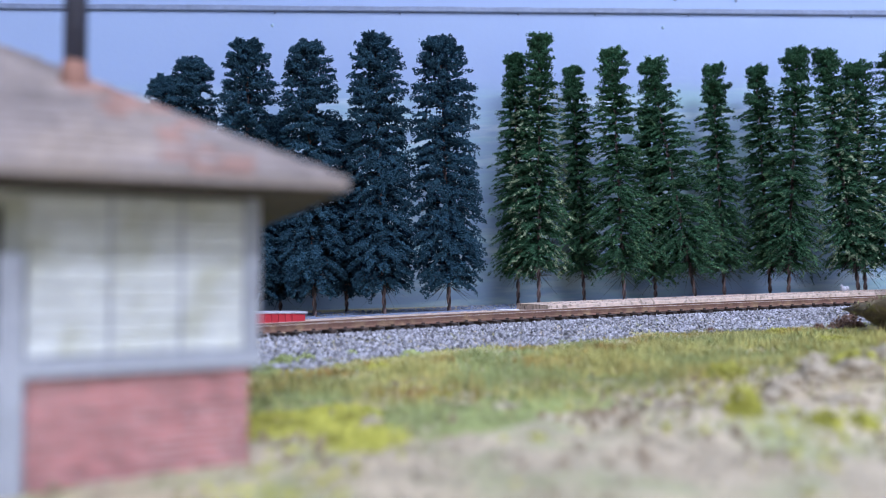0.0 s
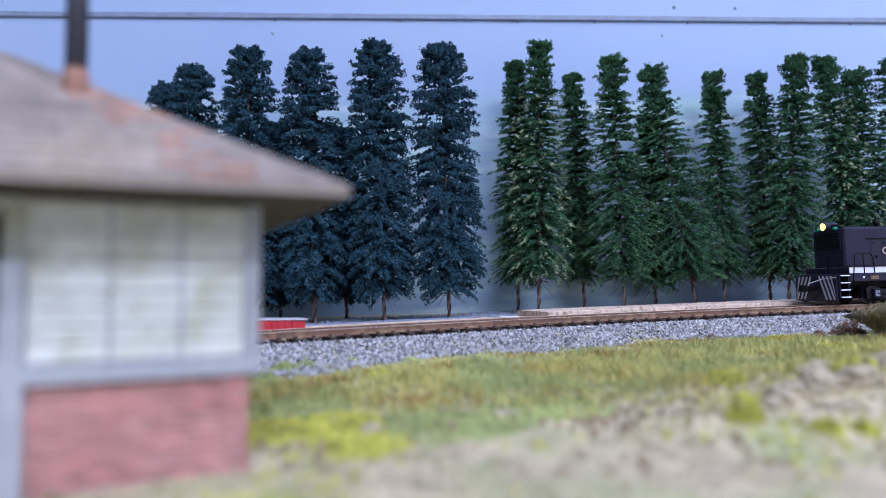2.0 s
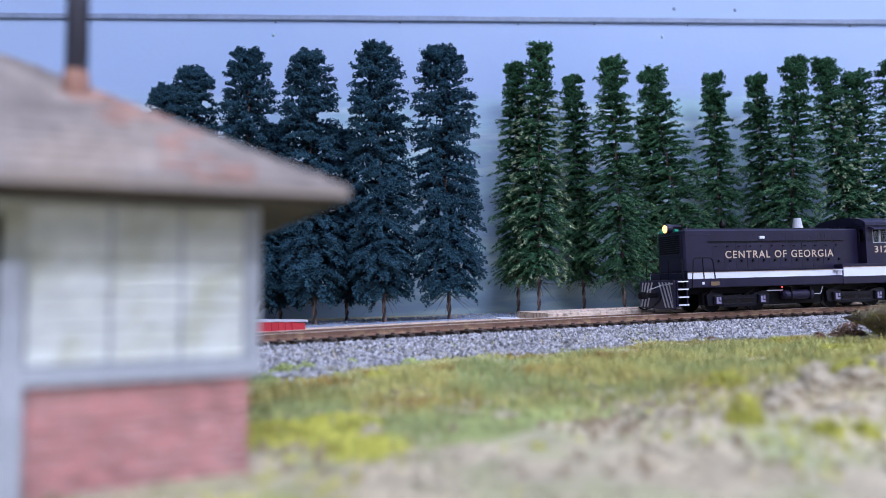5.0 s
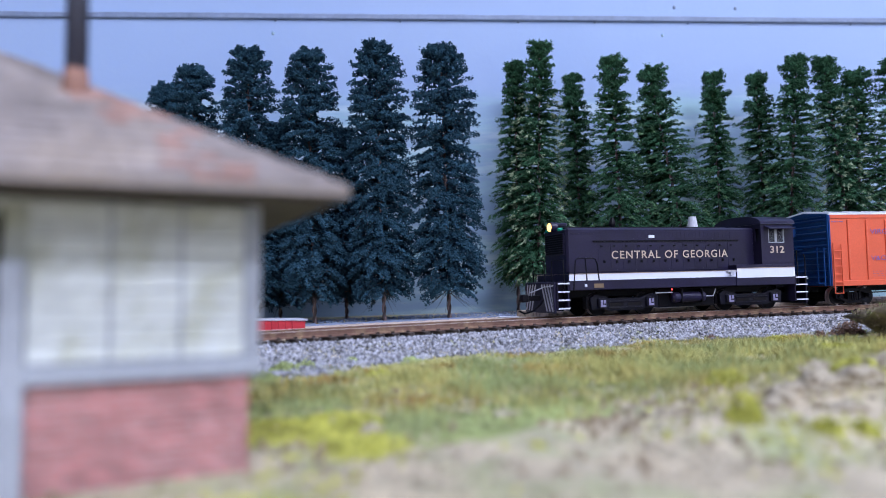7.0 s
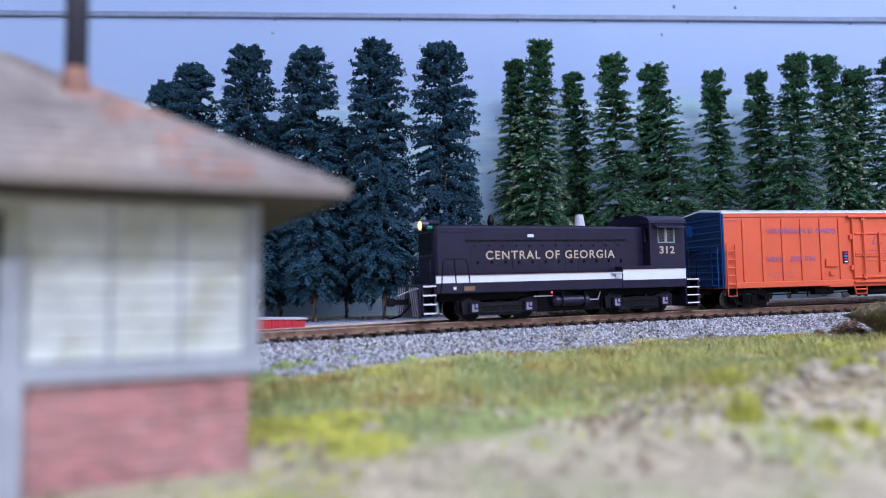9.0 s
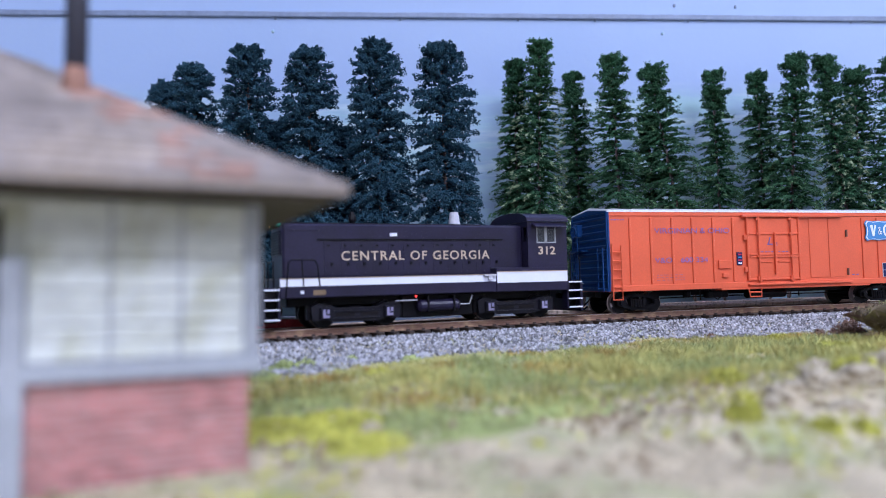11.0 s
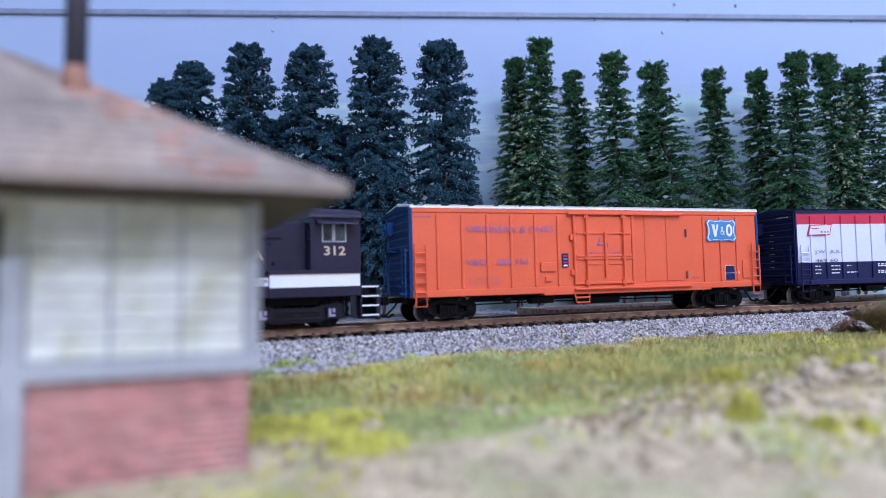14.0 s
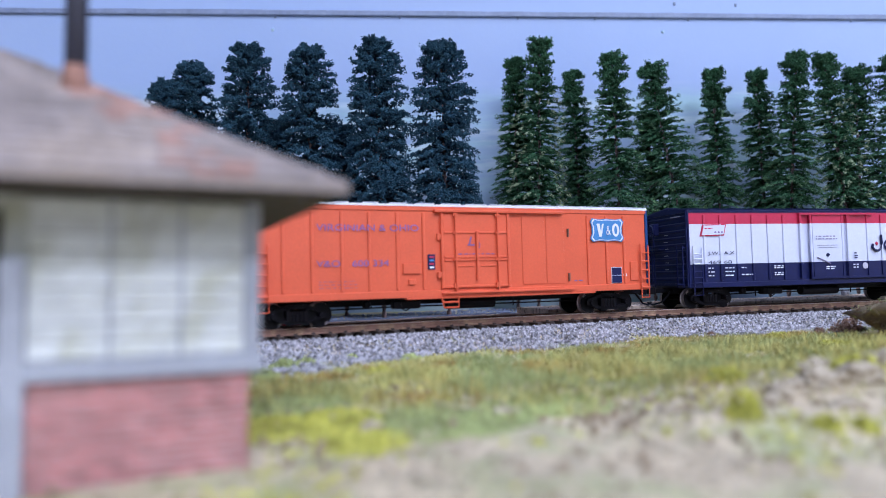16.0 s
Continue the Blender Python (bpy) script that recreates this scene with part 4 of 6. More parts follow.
def freight_truck(car, x, wb, r):
    truck = part("truck", boxes((-0.0022, 0.0022, -0.0105, 0.0105, 0.0035, 0.0068), bevel=0.0003), M["frame_black"], car, "dark cast truck frame")
    h = wb / 2
    for y in (-0.0120, 0.0106):
        bm = bmesh.new()
        for (xa, za), (xb, zb), w in (((-h - 0.002, r + 0.0010), (-0.0034, 0.0082), 0.0007), ((h + 0.002, r + 0.0010), (0.0034, 0.0082), 0.0007), ((-0.0040, 0.0082), (0.0040, 0.0082), 0.0008), ((-h - 0.001, r - 0.0006), (-0.0036, 0.0022), 0.0006),
                                      ((h + 0.001, r - 0.0006), (0.0036, 0.0022), 0.0006), ((-0.0042, 0.0021), (0.0042, 0.0021), 0.0007), ((-0.0036, 0.002), (-0.0036, 0.0084), 0.0006), ((0.0036, 0.002), (0.0036, 0.0084), 0.0006),
                                      ((-h - 0.0018, r - 0.001), (-h - 0.0018, r + 0.0014), 0.0006), ((h + 0.0018, r - 0.001), (h + 0.0018, r + 0.0014), 0.0006)):
            dx, dz = xb - xa, zb - za
            k = w / math.hypot(dx, dz)
            ox, oz = -dz * k, dx * k
            p = prism([(xa + ox, za + oz), (xa - ox, za - oz), (xb - ox, zb - oz), (xb + ox, zb + oz)], y, y + 0.0014)
            me = bpy.data.meshes.new("tmp")
            p.to_mesh(me)
            p.free()
            bm.from_mesh(me)
        part("side_frame", bm, M["frame_black"], truck)
    for y in (-0.0124, 0.0116):
        part("spring_pocket", boxes((-0.0034, 0.0034, y, y + 0.0008, 0.0026, 0.0066), bevel=0.0002), M["dark"], truck)
    for sx in (-2.2, -0.7, 0.8, 2.3):
        for y in (-0.0126, 0.0126):
            part("spring", tube(bmesh.new(), [(sx * MM, y, 0.0028), (sx * MM, y, 0.0062)], 0.0005, 6), M["frame_black"], truck)
    for sx in (-1, 1):
        for sd in (-1, 1):
            part("journal_cap", tube(bmesh.new(), [(sx * wb / 2, sd * 0.0106, r), (sx * wb / 2, sd * 0.0130, r)], [0.0014, 0.0011], 8), M["frame_black"], truck)
    truck.location = (x, 0, 0)
    for sx in (-1, 1):
        wheelset(truck, sx * wb / 2, r)
    BOGIES.append((truck, car, x))
    return truck


def coupler(car, x, sd):
    """Knuckle coupler and air hose on the end at x; sd is the way out."""
    bm = boxes((min(x - 0.003 * sd, x + 0.0075 * sd), max(x - 0.003 * sd, x + 0.0075 * sd), -0.0011, 0.0011, 0.0078, 0.0102), bevel=0.0003)
    a, b = sorted((x + 0.0072 * sd, x + 0.0108 * sd))
    box(bm, a, b, -0.0021, 0.0012, 0.0072, 0.0108, bevel=0.0005)
    part("coupler", bm, M["frame_black"], car)
    pts = [(x + 0.001 * sd, -0.0045, 0.0085), (x + 0.003 * sd, -0.0048, 0.006), (x + 0.006 * sd, -0.004, 0.0032), (x + 0.010 * sd, -0.003, 0.0022), (x + 0.0125 * sd, -0.0022, 0.0034)]
    part("air_hose", bars(pts, r=0.00045, seg=6), M["frame_black"], car)


def ladder(car, x0, x1, z0, z1, rungs, y, material, stir=None):
    paths = [[(x0, y, z0), (x0, y, z1)], [(x1, y, z0), (x1, y, z1 - 0.0008)]]
    for i in range(rungs):
        z = z0 + (z1 - z0 - 0.004) * i / (rungs - 1)
        paths.append([(x0, y, z), (x1, y, z)])
    if stir is not None:
        paths.append([(x0, y, z0), (x0, y, stir), (x1, y, stir), (x1, y, z0)])
    return part("ladder", bars(*paths, r=0.00038, seg=5), material, car)


def end_panel(car, x, sd, hw, z0, z1, material, n=11):
    """Corrugated end wall with posts, ladder and brake gear."""
    pts = []
    for i in range(6 * n + 1):
        ph = i / 6
        pts.append((x + sd * (0.0003 + 0.0009 * max(0.0, math.sin(2 * math.pi * ph) ** 3 if math.sin(2 * math.pi * ph) > 0 else 0)), z0 + (z1 - z0) * ph / n))
    bm = prism([(x - 0.0004 * sd, z0)] + pts + [(x - 0.0004 * sd, z1)], -hw + 0.0008, hw - 0.0008)
    part("end_wall", bm, material, car)
    for ya in (-hw, hw - 0.0010):
        part("corner_post", boxes((min(x, x + 0.0010 * sd), max(x, x + 0.0010 * sd), ya, ya + 0.0010, z0, z1)), material, car)
    xo = x + 0.0024 * sd
    for ya, yb, za, zb in ((-hw + 0.0016, -hw + 0.0064, z0, z0 + 0.020), (hw - 0.0064, hw - 0.0016, z0, z0 + 0.020)):
        paths = [[(xo, ya, za), (xo, ya, zb)], [(xo, yb, za), (xo, yb, zb)]]
        paths += [[(xo, ya, za + 0.0045 * i + 0.001), (xo, yb, za + 0.0045 * i + 0.001)] for i in range(5)]
        paths += [[(x, ya, zb - 0.001), (xo, ya, zb - 0.001)], [(x, yb, za + 0.001), (xo, yb, za + 0.001)]]
        part("end_ladder", bars(*paths, r=0.00034, seg=5), material, car)
    bm = bmesh.new()
    ring = [(xo + 0.0018 * sd, 0.0088 + 0.0026 * math.cos(k), z1 - 0.0075 + 0.0026 * math.sin(k)) for k in np.linspace(0, 2 * math.pi, 15)]
    tube(bm, ring, 0.0003, 5)
    tube(bm, [(xo + 0.0018 * sd, 0.0062, z1 - 0.0075), (xo + 0.0018 * sd, 0.0114, z1 - 0.0075)], 0.00025, 5)
    tube(bm, [(xo + 0.0018 * sd, 0.0088, z1 - 0.0101), (xo + 0.0018 * sd, 0.0088, z1 - 0.0049)], 0.00025, 5)
    part("brake_wheel", bm, material, car)
    part("brake_housing", boxes((min(x, xo + 0.001 * sd), max(x, xo + 0.001 * sd), 0.0066, 0.0110, z1 - 0.0100, z1 - 0.0040), bevel=0.0004), material, car)
    part("brake_step", boxes((min(x, xo + 0.0012 * sd), max(x, xo + 0.0012 * sd), 0.002, 0.0155, z1 - 0.0172, z1 - 0.0166)), material, car)
    part("brake_rod", bars([(xo, 0.0088, z0), (xo, 0.0088, z1 - 0.009)], r=0.0003), material, car)
    part("end_platform", boxes((min(x + 0.0006 * sd, x + 0.0042 * sd), max(x + 0.0006 * sd, x + 0.0042 * sd), -hw + 0.004, hw - 0.004, z0 + 0.0012, z0 + 0.0018)), material, car)
    return xo


def box_car(name, label, L, mats, z0, ze, trucks, wb, end_mat, roof_mat, ribs, rib_z, details):
    car = thing(name, label, "freight car", "freight cars")
    hw, h = 0.0173, L / 2
    # the body: bands of paint, each its own panel all round
    for z_a, z_b, m in mats:
        part("side_panel", boxes((-h + 0.0006, h - 0.0006, -hw, hw, z_a, z_b)), m, car)
    bm = bmesh.new()
    out = [(-hw - 0.0004, ze), (-hw - 0.0004, ze + 0.0008), (0, ze + 0.0027), (hw + 0.0004, ze + 0.0008), (hw + 0.0004, ze)]
    rings = [[bm.verts.new((x, y, z)) for y, z in out] for x in (-h, h)]
    for i in range(5):
        bm.faces.new((rings[0][i], rings[0][(i + 1) % 5], rings[1][(i + 1) % 5], rings[1][i]))
    bm.faces.new(rings[0][::-1]), bm.faces.new(rings[1])
    bmesh.ops.recalc_face_normals(bm, faces=bm.faces[:])
    roof = part("roof", bm, roof_mat, car)
    k = int(L / 0.0118)
    for i in range(k + 1):                           # roof seams
        x = -h + 0.001 + i * (L - 0.002) / k
        b2 = bmesh.new()
        tube(b2, [(x, -hw - 0.0006, ze + 0.0008), (x, 0, ze + 0.0030), (x, hw + 0.0006, ze + 0.0008)], 0.0006, 5)
        part("roof_rib", b2, roof_mat, roof)
    for x in ribs:
        for z_a, z_b, m in mats:
            a, b = max(z_a, rib_z[0]), min(z_b, rib_z[1])
            if b - a > 0.001:
                part("rib", boxes((x - 0.00055, x + 0.00055, -hw - 0.0006, hw + 0.0006, a, b), bevel=0.00018), m, car)
    for sd in (-1, 1):
        end_panel(car, sd * (h - 0.0006), sd, hw, z0, ze, end_mat)
        coupler(car, sd * (h + 0.001), sd)
        bm = bmesh.new()
        gab = [(-hw + 0.0002, ze - 0.0004), (-hw + 0.0002, ze + 0.0004), (0, ze + 0.0022), (hw - 0.0002, ze + 0.0004), (hw - 0.0002, ze - 0.0004)]
        ga = [[bm.verts.new((sd * (h + dx), y, z)) for y, z in gab] for dx in (-0.001, 0.0004)]
        for i in range(5):
            bm.faces.new((ga[0][i], ga[0][(i + 1) % 5], ga[1][(i + 1) % 5], ga[1][i]))
        bm.faces.new(ga[0]), bm.faces.new(ga[1])
        bmesh.ops.recalc_face_normals(bm, faces=bm.faces[:])
        part("end_gable", bm, end_mat, car)
    under = part("underframe", boxes((-h + 0.003, h - 0.003, -0.0045, 0.0045, 0.0072, z0 + 0.0008), (-h + 0.03, h - 0.03, -0.0148, 0.0148, z0 - 0.0007, z0 + 0.0004), bevel=0.0003), M["frame_black"], car)
    bm = bmesh.new()
    tube(bm, [(-0.010, -0.0105, 0.0072), (0.012, -0.0105, 0.0072)], 0.0024, 10)
    part("air_tank", bm, M["frame_black"], under)
    part("brake_cylinder", boxes((-0.034, -0.022, -0.0125, -0.0085, 0.0058, 0.0092), (-0.046, -0.043, -0.012, -0.009, 0.0065, 0.0095), bevel=0.0006), M["frame_black"], under)
    part("brake_rod", bars([(-h + 0.03, -0.006, 0.0062), (-0.03, -0.009, 0.0066), (h - 0.03, -0.006, 0.0060)], [(-0.031, -0.0125, 0.0095), (-0.0305, -0.0125, 0.0060), (-0.0285, -0.0125, 0.0050), (-0.0268, -0.0125, 0.0060), (-0.026, -0.0125, 0.0095)],
                         [(-0.038, -0.012, 0.0095), (-0.038, -0.012, 0.005)], [(0.022, -0.010, 0.0095), (0.022, -0.010, 0.0052)], r=0.00032), M["frame_black"], under)
    for x in trucks:
        freight_truck(car, x, wb, 0.0048)
    details(car, hw, h)
    return car


def bar_rows(parent, x0, x1, z_list, y, material, seed, hgt=0.0006, name="small_lettering"):
    """Lettering too small to read: short bars."""
    g = random.Random(seed)
    bm = bmesh.new()
    for z in z_list:
        x = x0
        while x < x1 - 0.0004:
            w = min(g.uniform(0.0007, 0.0022), x1 - x)
            box(bm, x, x + w, y - 0.00005, y, z, z + hgt)
            x += w + g.uniform(0.0004, 0.0010)
    return part(name, bm, material, parent)


def orange_details(car, hw, h):
    O, Y = M["orange"], -hw
    part("side_sill", boxes((-h + 0.0004, h - 0.0004, -hw - 0.0005, hw + 0.0005, 0.0102, 0.0130), (-0.030, 0.060, -hw - 0.0005, hw + 0.0005, 0.0094, 0.0103), bevel=0.0002), O, car)
    part("eave_rail", boxes((-h + 0.0006, h - 0.0006, -hw - 0.0004, hw + 0.0004, 0.0449, 0.0467), bevel=0.0002), O, car)
    part("blue_edge", boxes((h - 0.0013, h - 0.0006, -hw - 0.0005, -hw + 0.001, 0.013, 0.0455)), M["blue"], car)
    part("blue_edge", boxes((-h + 0.0002, -h + 0.0009, -hw - 0.0005, -hw + 0.001, 0.0104, 0.0467)), M["blue"], car)
    ladder(car, -0.0885, -0.0838, 0.0122, 0.0322, 5, Y - 0.0012, O, 0.0066)
    ladder(car, 0.0850, 0.0893, 0.0112, 0.0312, 5, Y - 0.0012, O, 0.0066)
    part("door_step", bars([(-0.0152, Y - 0.001, 0.0098), (-0.0142, Y - 0.001, 0.0058), (-0.0078, Y - 0.001, 0.0058), (-0.0076, Y - 0.001, 0.0098)], [(-0.0148, Y - 0.001, 0.0080), (-0.0077, Y - 0.001, 0.0080)], r=0.0004), O, car)
    # plug door with frame, rods, bars and top and bottom rails
    door = part("plug_door", boxes((-0.0140, 0.0155, Y - 0.0008, Y + 0.0004, 0.0140, 0.0440), bevel=0.0003), O, car, "orange plug door with locking rods")
    part("door_frame", boxes((-0.0150, -0.0139, Y - 0.0013, Y, 0.0135, 0.0446), (0.0154, 0.0166, Y - 0.0013, Y, 0.0135, 0.0446), (-0.0140, 0.0155, Y - 0.0012, Y, 0.0136, 0.0146), bevel=0.0002), O, door)
    part("top_rail", boxes((-0.0178, 0.0436, Y - 0.0020, Y, 0.0444, 0.0456), bevel=0.0002), O, car)
    part("bottom_rail", boxes((-0.0150, 0.0480, Y - 0.0018, Y, 0.0112, 0.0121), bevel=0.0002), O, car)
    for x in (-0.0086, 0.0107):
        part("locking_rod", bars([(x, Y - 0.0017, 0.0125), (x, Y - 0.0017, 0.0455)], r=0.0005), O, door)
        for z in (0.0140, 0.0150, 0.0252, 0.0363, 0.0435):
            part("rod_guide", boxes((x - 0.0012, x + 0.0012, Y - 0.0019, Y, z - 0.0005, z + 0.0005)), O, door)
    for z in (0.0250, 0.0262, 0.0363):
        part("cross_bar", boxes((-0.0136, 0.0153, Y - 0.0013, Y, z - 0.0004, z + 0.0004), bevel=0.0001), O, door)
    part("door_handle", boxes((0.0006, 0.0016, Y - 0.0019, Y, 0.0165, 0.0370), (-0.0074, -0.0010, Y - 0.0012, Y, 0.0222, 0.0228), (0.0030, 0.0102, Y - 0.0012, Y, 0.0222, 0.0228), bevel=0.0001), O, door)
    for z in (0.0345, 0.0190):
        part("hinge_lug", boxes((-0.0166, -0.0150, Y - 0.0012, Y, z - 0.0013, z + 0.0013), bevel=0.0002), O, door)
    for x0, x1 in ((0.0230, 0.0340), (0.0350, 0.0440)):
        part("raised_panel", boxes((x0, x1, Y - 0.0003, Y, 0.0142, 0.0440), bevel=0.0001), O, car)
    for z in (0.0345, 0.0150):
        part("panel_lug", boxes((0.0459, 0.0465, Y - 0.0010, Y, z, z + 0.0036)), M["rust"], car)
    part("tack_board", boxes((-0.0314, -0.0240, Y - 0.0009, Y, 0.0197, 0.0238), bevel=0.0002), O, car)
    part("tack_board", boxes((-0.0292, -0.0262, Y - 0.0009, Y, 0.0154, 0.0176), bevel=0.0002), O, car)
    part("route_board", boxes((0.0795, 0.0838, Y - 0.0006, Y, 0.0145, 0.0232), bevel=0.0001), O, car)
    plate = part("label_plate", boxes((-0.0206, -0.0175, Y - 0.0004, Y, 0.0213, 0.0274)), M["navy"], car)
    for i, mm in enumerate(("white", "red", "shield_blue", "red")):
        part("label_bar", boxes((-0.0200, -0.0181, Y - 0.0006, Y - 0.0003, 0.0218 + i * 0.0014, 0.0225 + i * 0.0014)), M[mm], plate)
    blk = part("stencil_plate", boxes((0.0690, 0.0746, Y - 0.0003, Y, 0.0135, 0.0208)), M["white"], car)
    part("stencil_panel", boxes((0.0692, 0.0744, Y - 0.0005, Y - 0.0002, 0.0137, 0.0169), (0.0692, 0.0744, Y - 0.0005, Y - 0.0002, 0.0172, 0.0206)), M["navy"], blk)
    part("round_label", tube(bmesh.new(), [(0.0766, Y + 0.0002, 0.0172), (0.0766, Y - 0.0004, 0.0172)], 0.0009, 12), M["white"], car)
    lettering("VIRGINIAN & OHIO", -0.0658, -0.0245, 0.0367, 0.0393, Y - 0.00065, M["blue_ink"], car)
    lettering("V&O", -0.0660, -0.0568, 0.0230, 0.0254, Y - 0.00065, M["blue_ink"], car)
    lettering("600 334", -0.0520, -0.0372, 0.0230, 0.0254, Y - 0.00065, M["blue_ink"], car)
    bar_rows(car, -0.0650, -0.0500, (0.0172, 0.0160, 0.0148), Y - 0.0001, M["faint_ink"], 3, 0.00025)
    bar_rows(car, -0.0880, -0.0800, (0.0430,), Y - 0.0001, M["blue_ink"], 4, 0.0004)
    bar_rows(car, 0.049, 0.0545, (0.0150,), Y - 0.0001, M["blue_ink"], 5, 0.0004)
    bar_rows(door, -0.0074, 0.0092, (0.0272,), Y - 0.0009, M["blue_ink"], 6, 0.0004)
    # door monogram as plain slanted strokes
    part("door_emblem", prism([(-0.0026, 0.0312), (-0.0020, 0.0312), (-0.0010, 0.0345), (-0.0016, 0.0345)], Y - 0.0010, Y - 0.0008), M["blue_ink"], door)
    bow = [(0.0012 + 0.0013 * math.sin(k), Y - 0.0011, 0.0310 + 0.0014 * math.cos(k)) for k in np.linspace(0, math.pi, 9)]
    part("door_emblem", bars([(0.0012, Y - 0.0011, 0.0296)] + [(0.0012, Y - 0.0011, 0.0324)], bow, r=0.0002), M["blue_ink"], door)
    part("door_emblem", boxes((-0.0030, 0.0001, Y - 0.0010, Y - 0.0008, 0.0308, 0.0314)), M["blue_ink"], door)

    def shield(k, y0):
        cx, cz, w, hh = 0.0670, 0.03755, 0.0092 * k, 0.0053 * k
        pts = [(-0.86, 1), (-0.45, 0.90), (0, 0.98), (0.45, 0.90), (0.86, 1), (1, 0.72), (0.90, 0.3), (0.90, -0.3), (1, -0.72), (0.86, -1), (0.45, -0.90), (0, -0.98), (-0.45, -0.90), (-0.86, -1), (-1, -0.72), (-0.90, -0.3), (-0.90, 0.3), (-1, 0.72)]
        return prism([(cx + a * w, cz + b * hh) for a, b in pts], y0 - 0.0002, y0)
    sh = part("shield_emblem", shield(1.0, Y - 0.0006), M["shield_blue"], car, "blue shield emblem with a white outline")
    part("shield_outline", shield(0.93, Y - 0.00075), M["white"], sh)
    part("shield_field", shield(0.86, Y - 0.0009), M["shield_blue"], sh)
    yy = Y - 0.00125
    mk = lambda pts: part("emblem_mark", prism([(0.0670 + a, 0.0376 + b) for a, b in pts], yy, yy + 0.0002), M["white"], sh)
    mk([(-0.0060, 0.0028), (-0.0044, 0.0028), (-0.0036, -0.0010), (-0.0030, 0.0028), (-0.0020, 0.0028), (-0.0034, -0.0030), (-0.0046, -0.0030)])
    amp = [(0.9, -1), (-0.35, 0.5), (-0.38, 0.8), (0, 1), (0.33, 0.78), (0.22, 0.45), (-0.1, 0.15), (-0.62, -0.22), (-0.72, -0.62), (-0.4, -0.97), (0.1, -0.92), (0.5, -0.55), (0.82, -0.05)]
    part("emblem_mark", bars([(0.0672 + 0.0013 * ax, yy, 0.0374 + 0.0019 * az_) for ax, az_ in amp], r=0.00024), M["white"], sh)
    ring = [(0.0044 + 0.0020 * math.cos(a), 0.0030 * math.sin(a)) for a in np.linspace(0.3, 2 * math.pi + 0.3, 25)]
    ring += [(0.0044 + 0.0008 * math.cos(a), 0.0019 * math.sin(a)) for a in np.linspace(2 * math.pi + 0.3, 0.3, 25)]
    bm = bmesh.new()
    vs = [bm.verts.new((0.0670 + a, yy, 0.0376 + b)) for a, b in ring]
    for i in range(24):
        bm.faces.new((vs[i], vs[i + 1], vs[48 - i], vs[49 - i]))
    part("emblem_mark", bm, M["white"], sh)


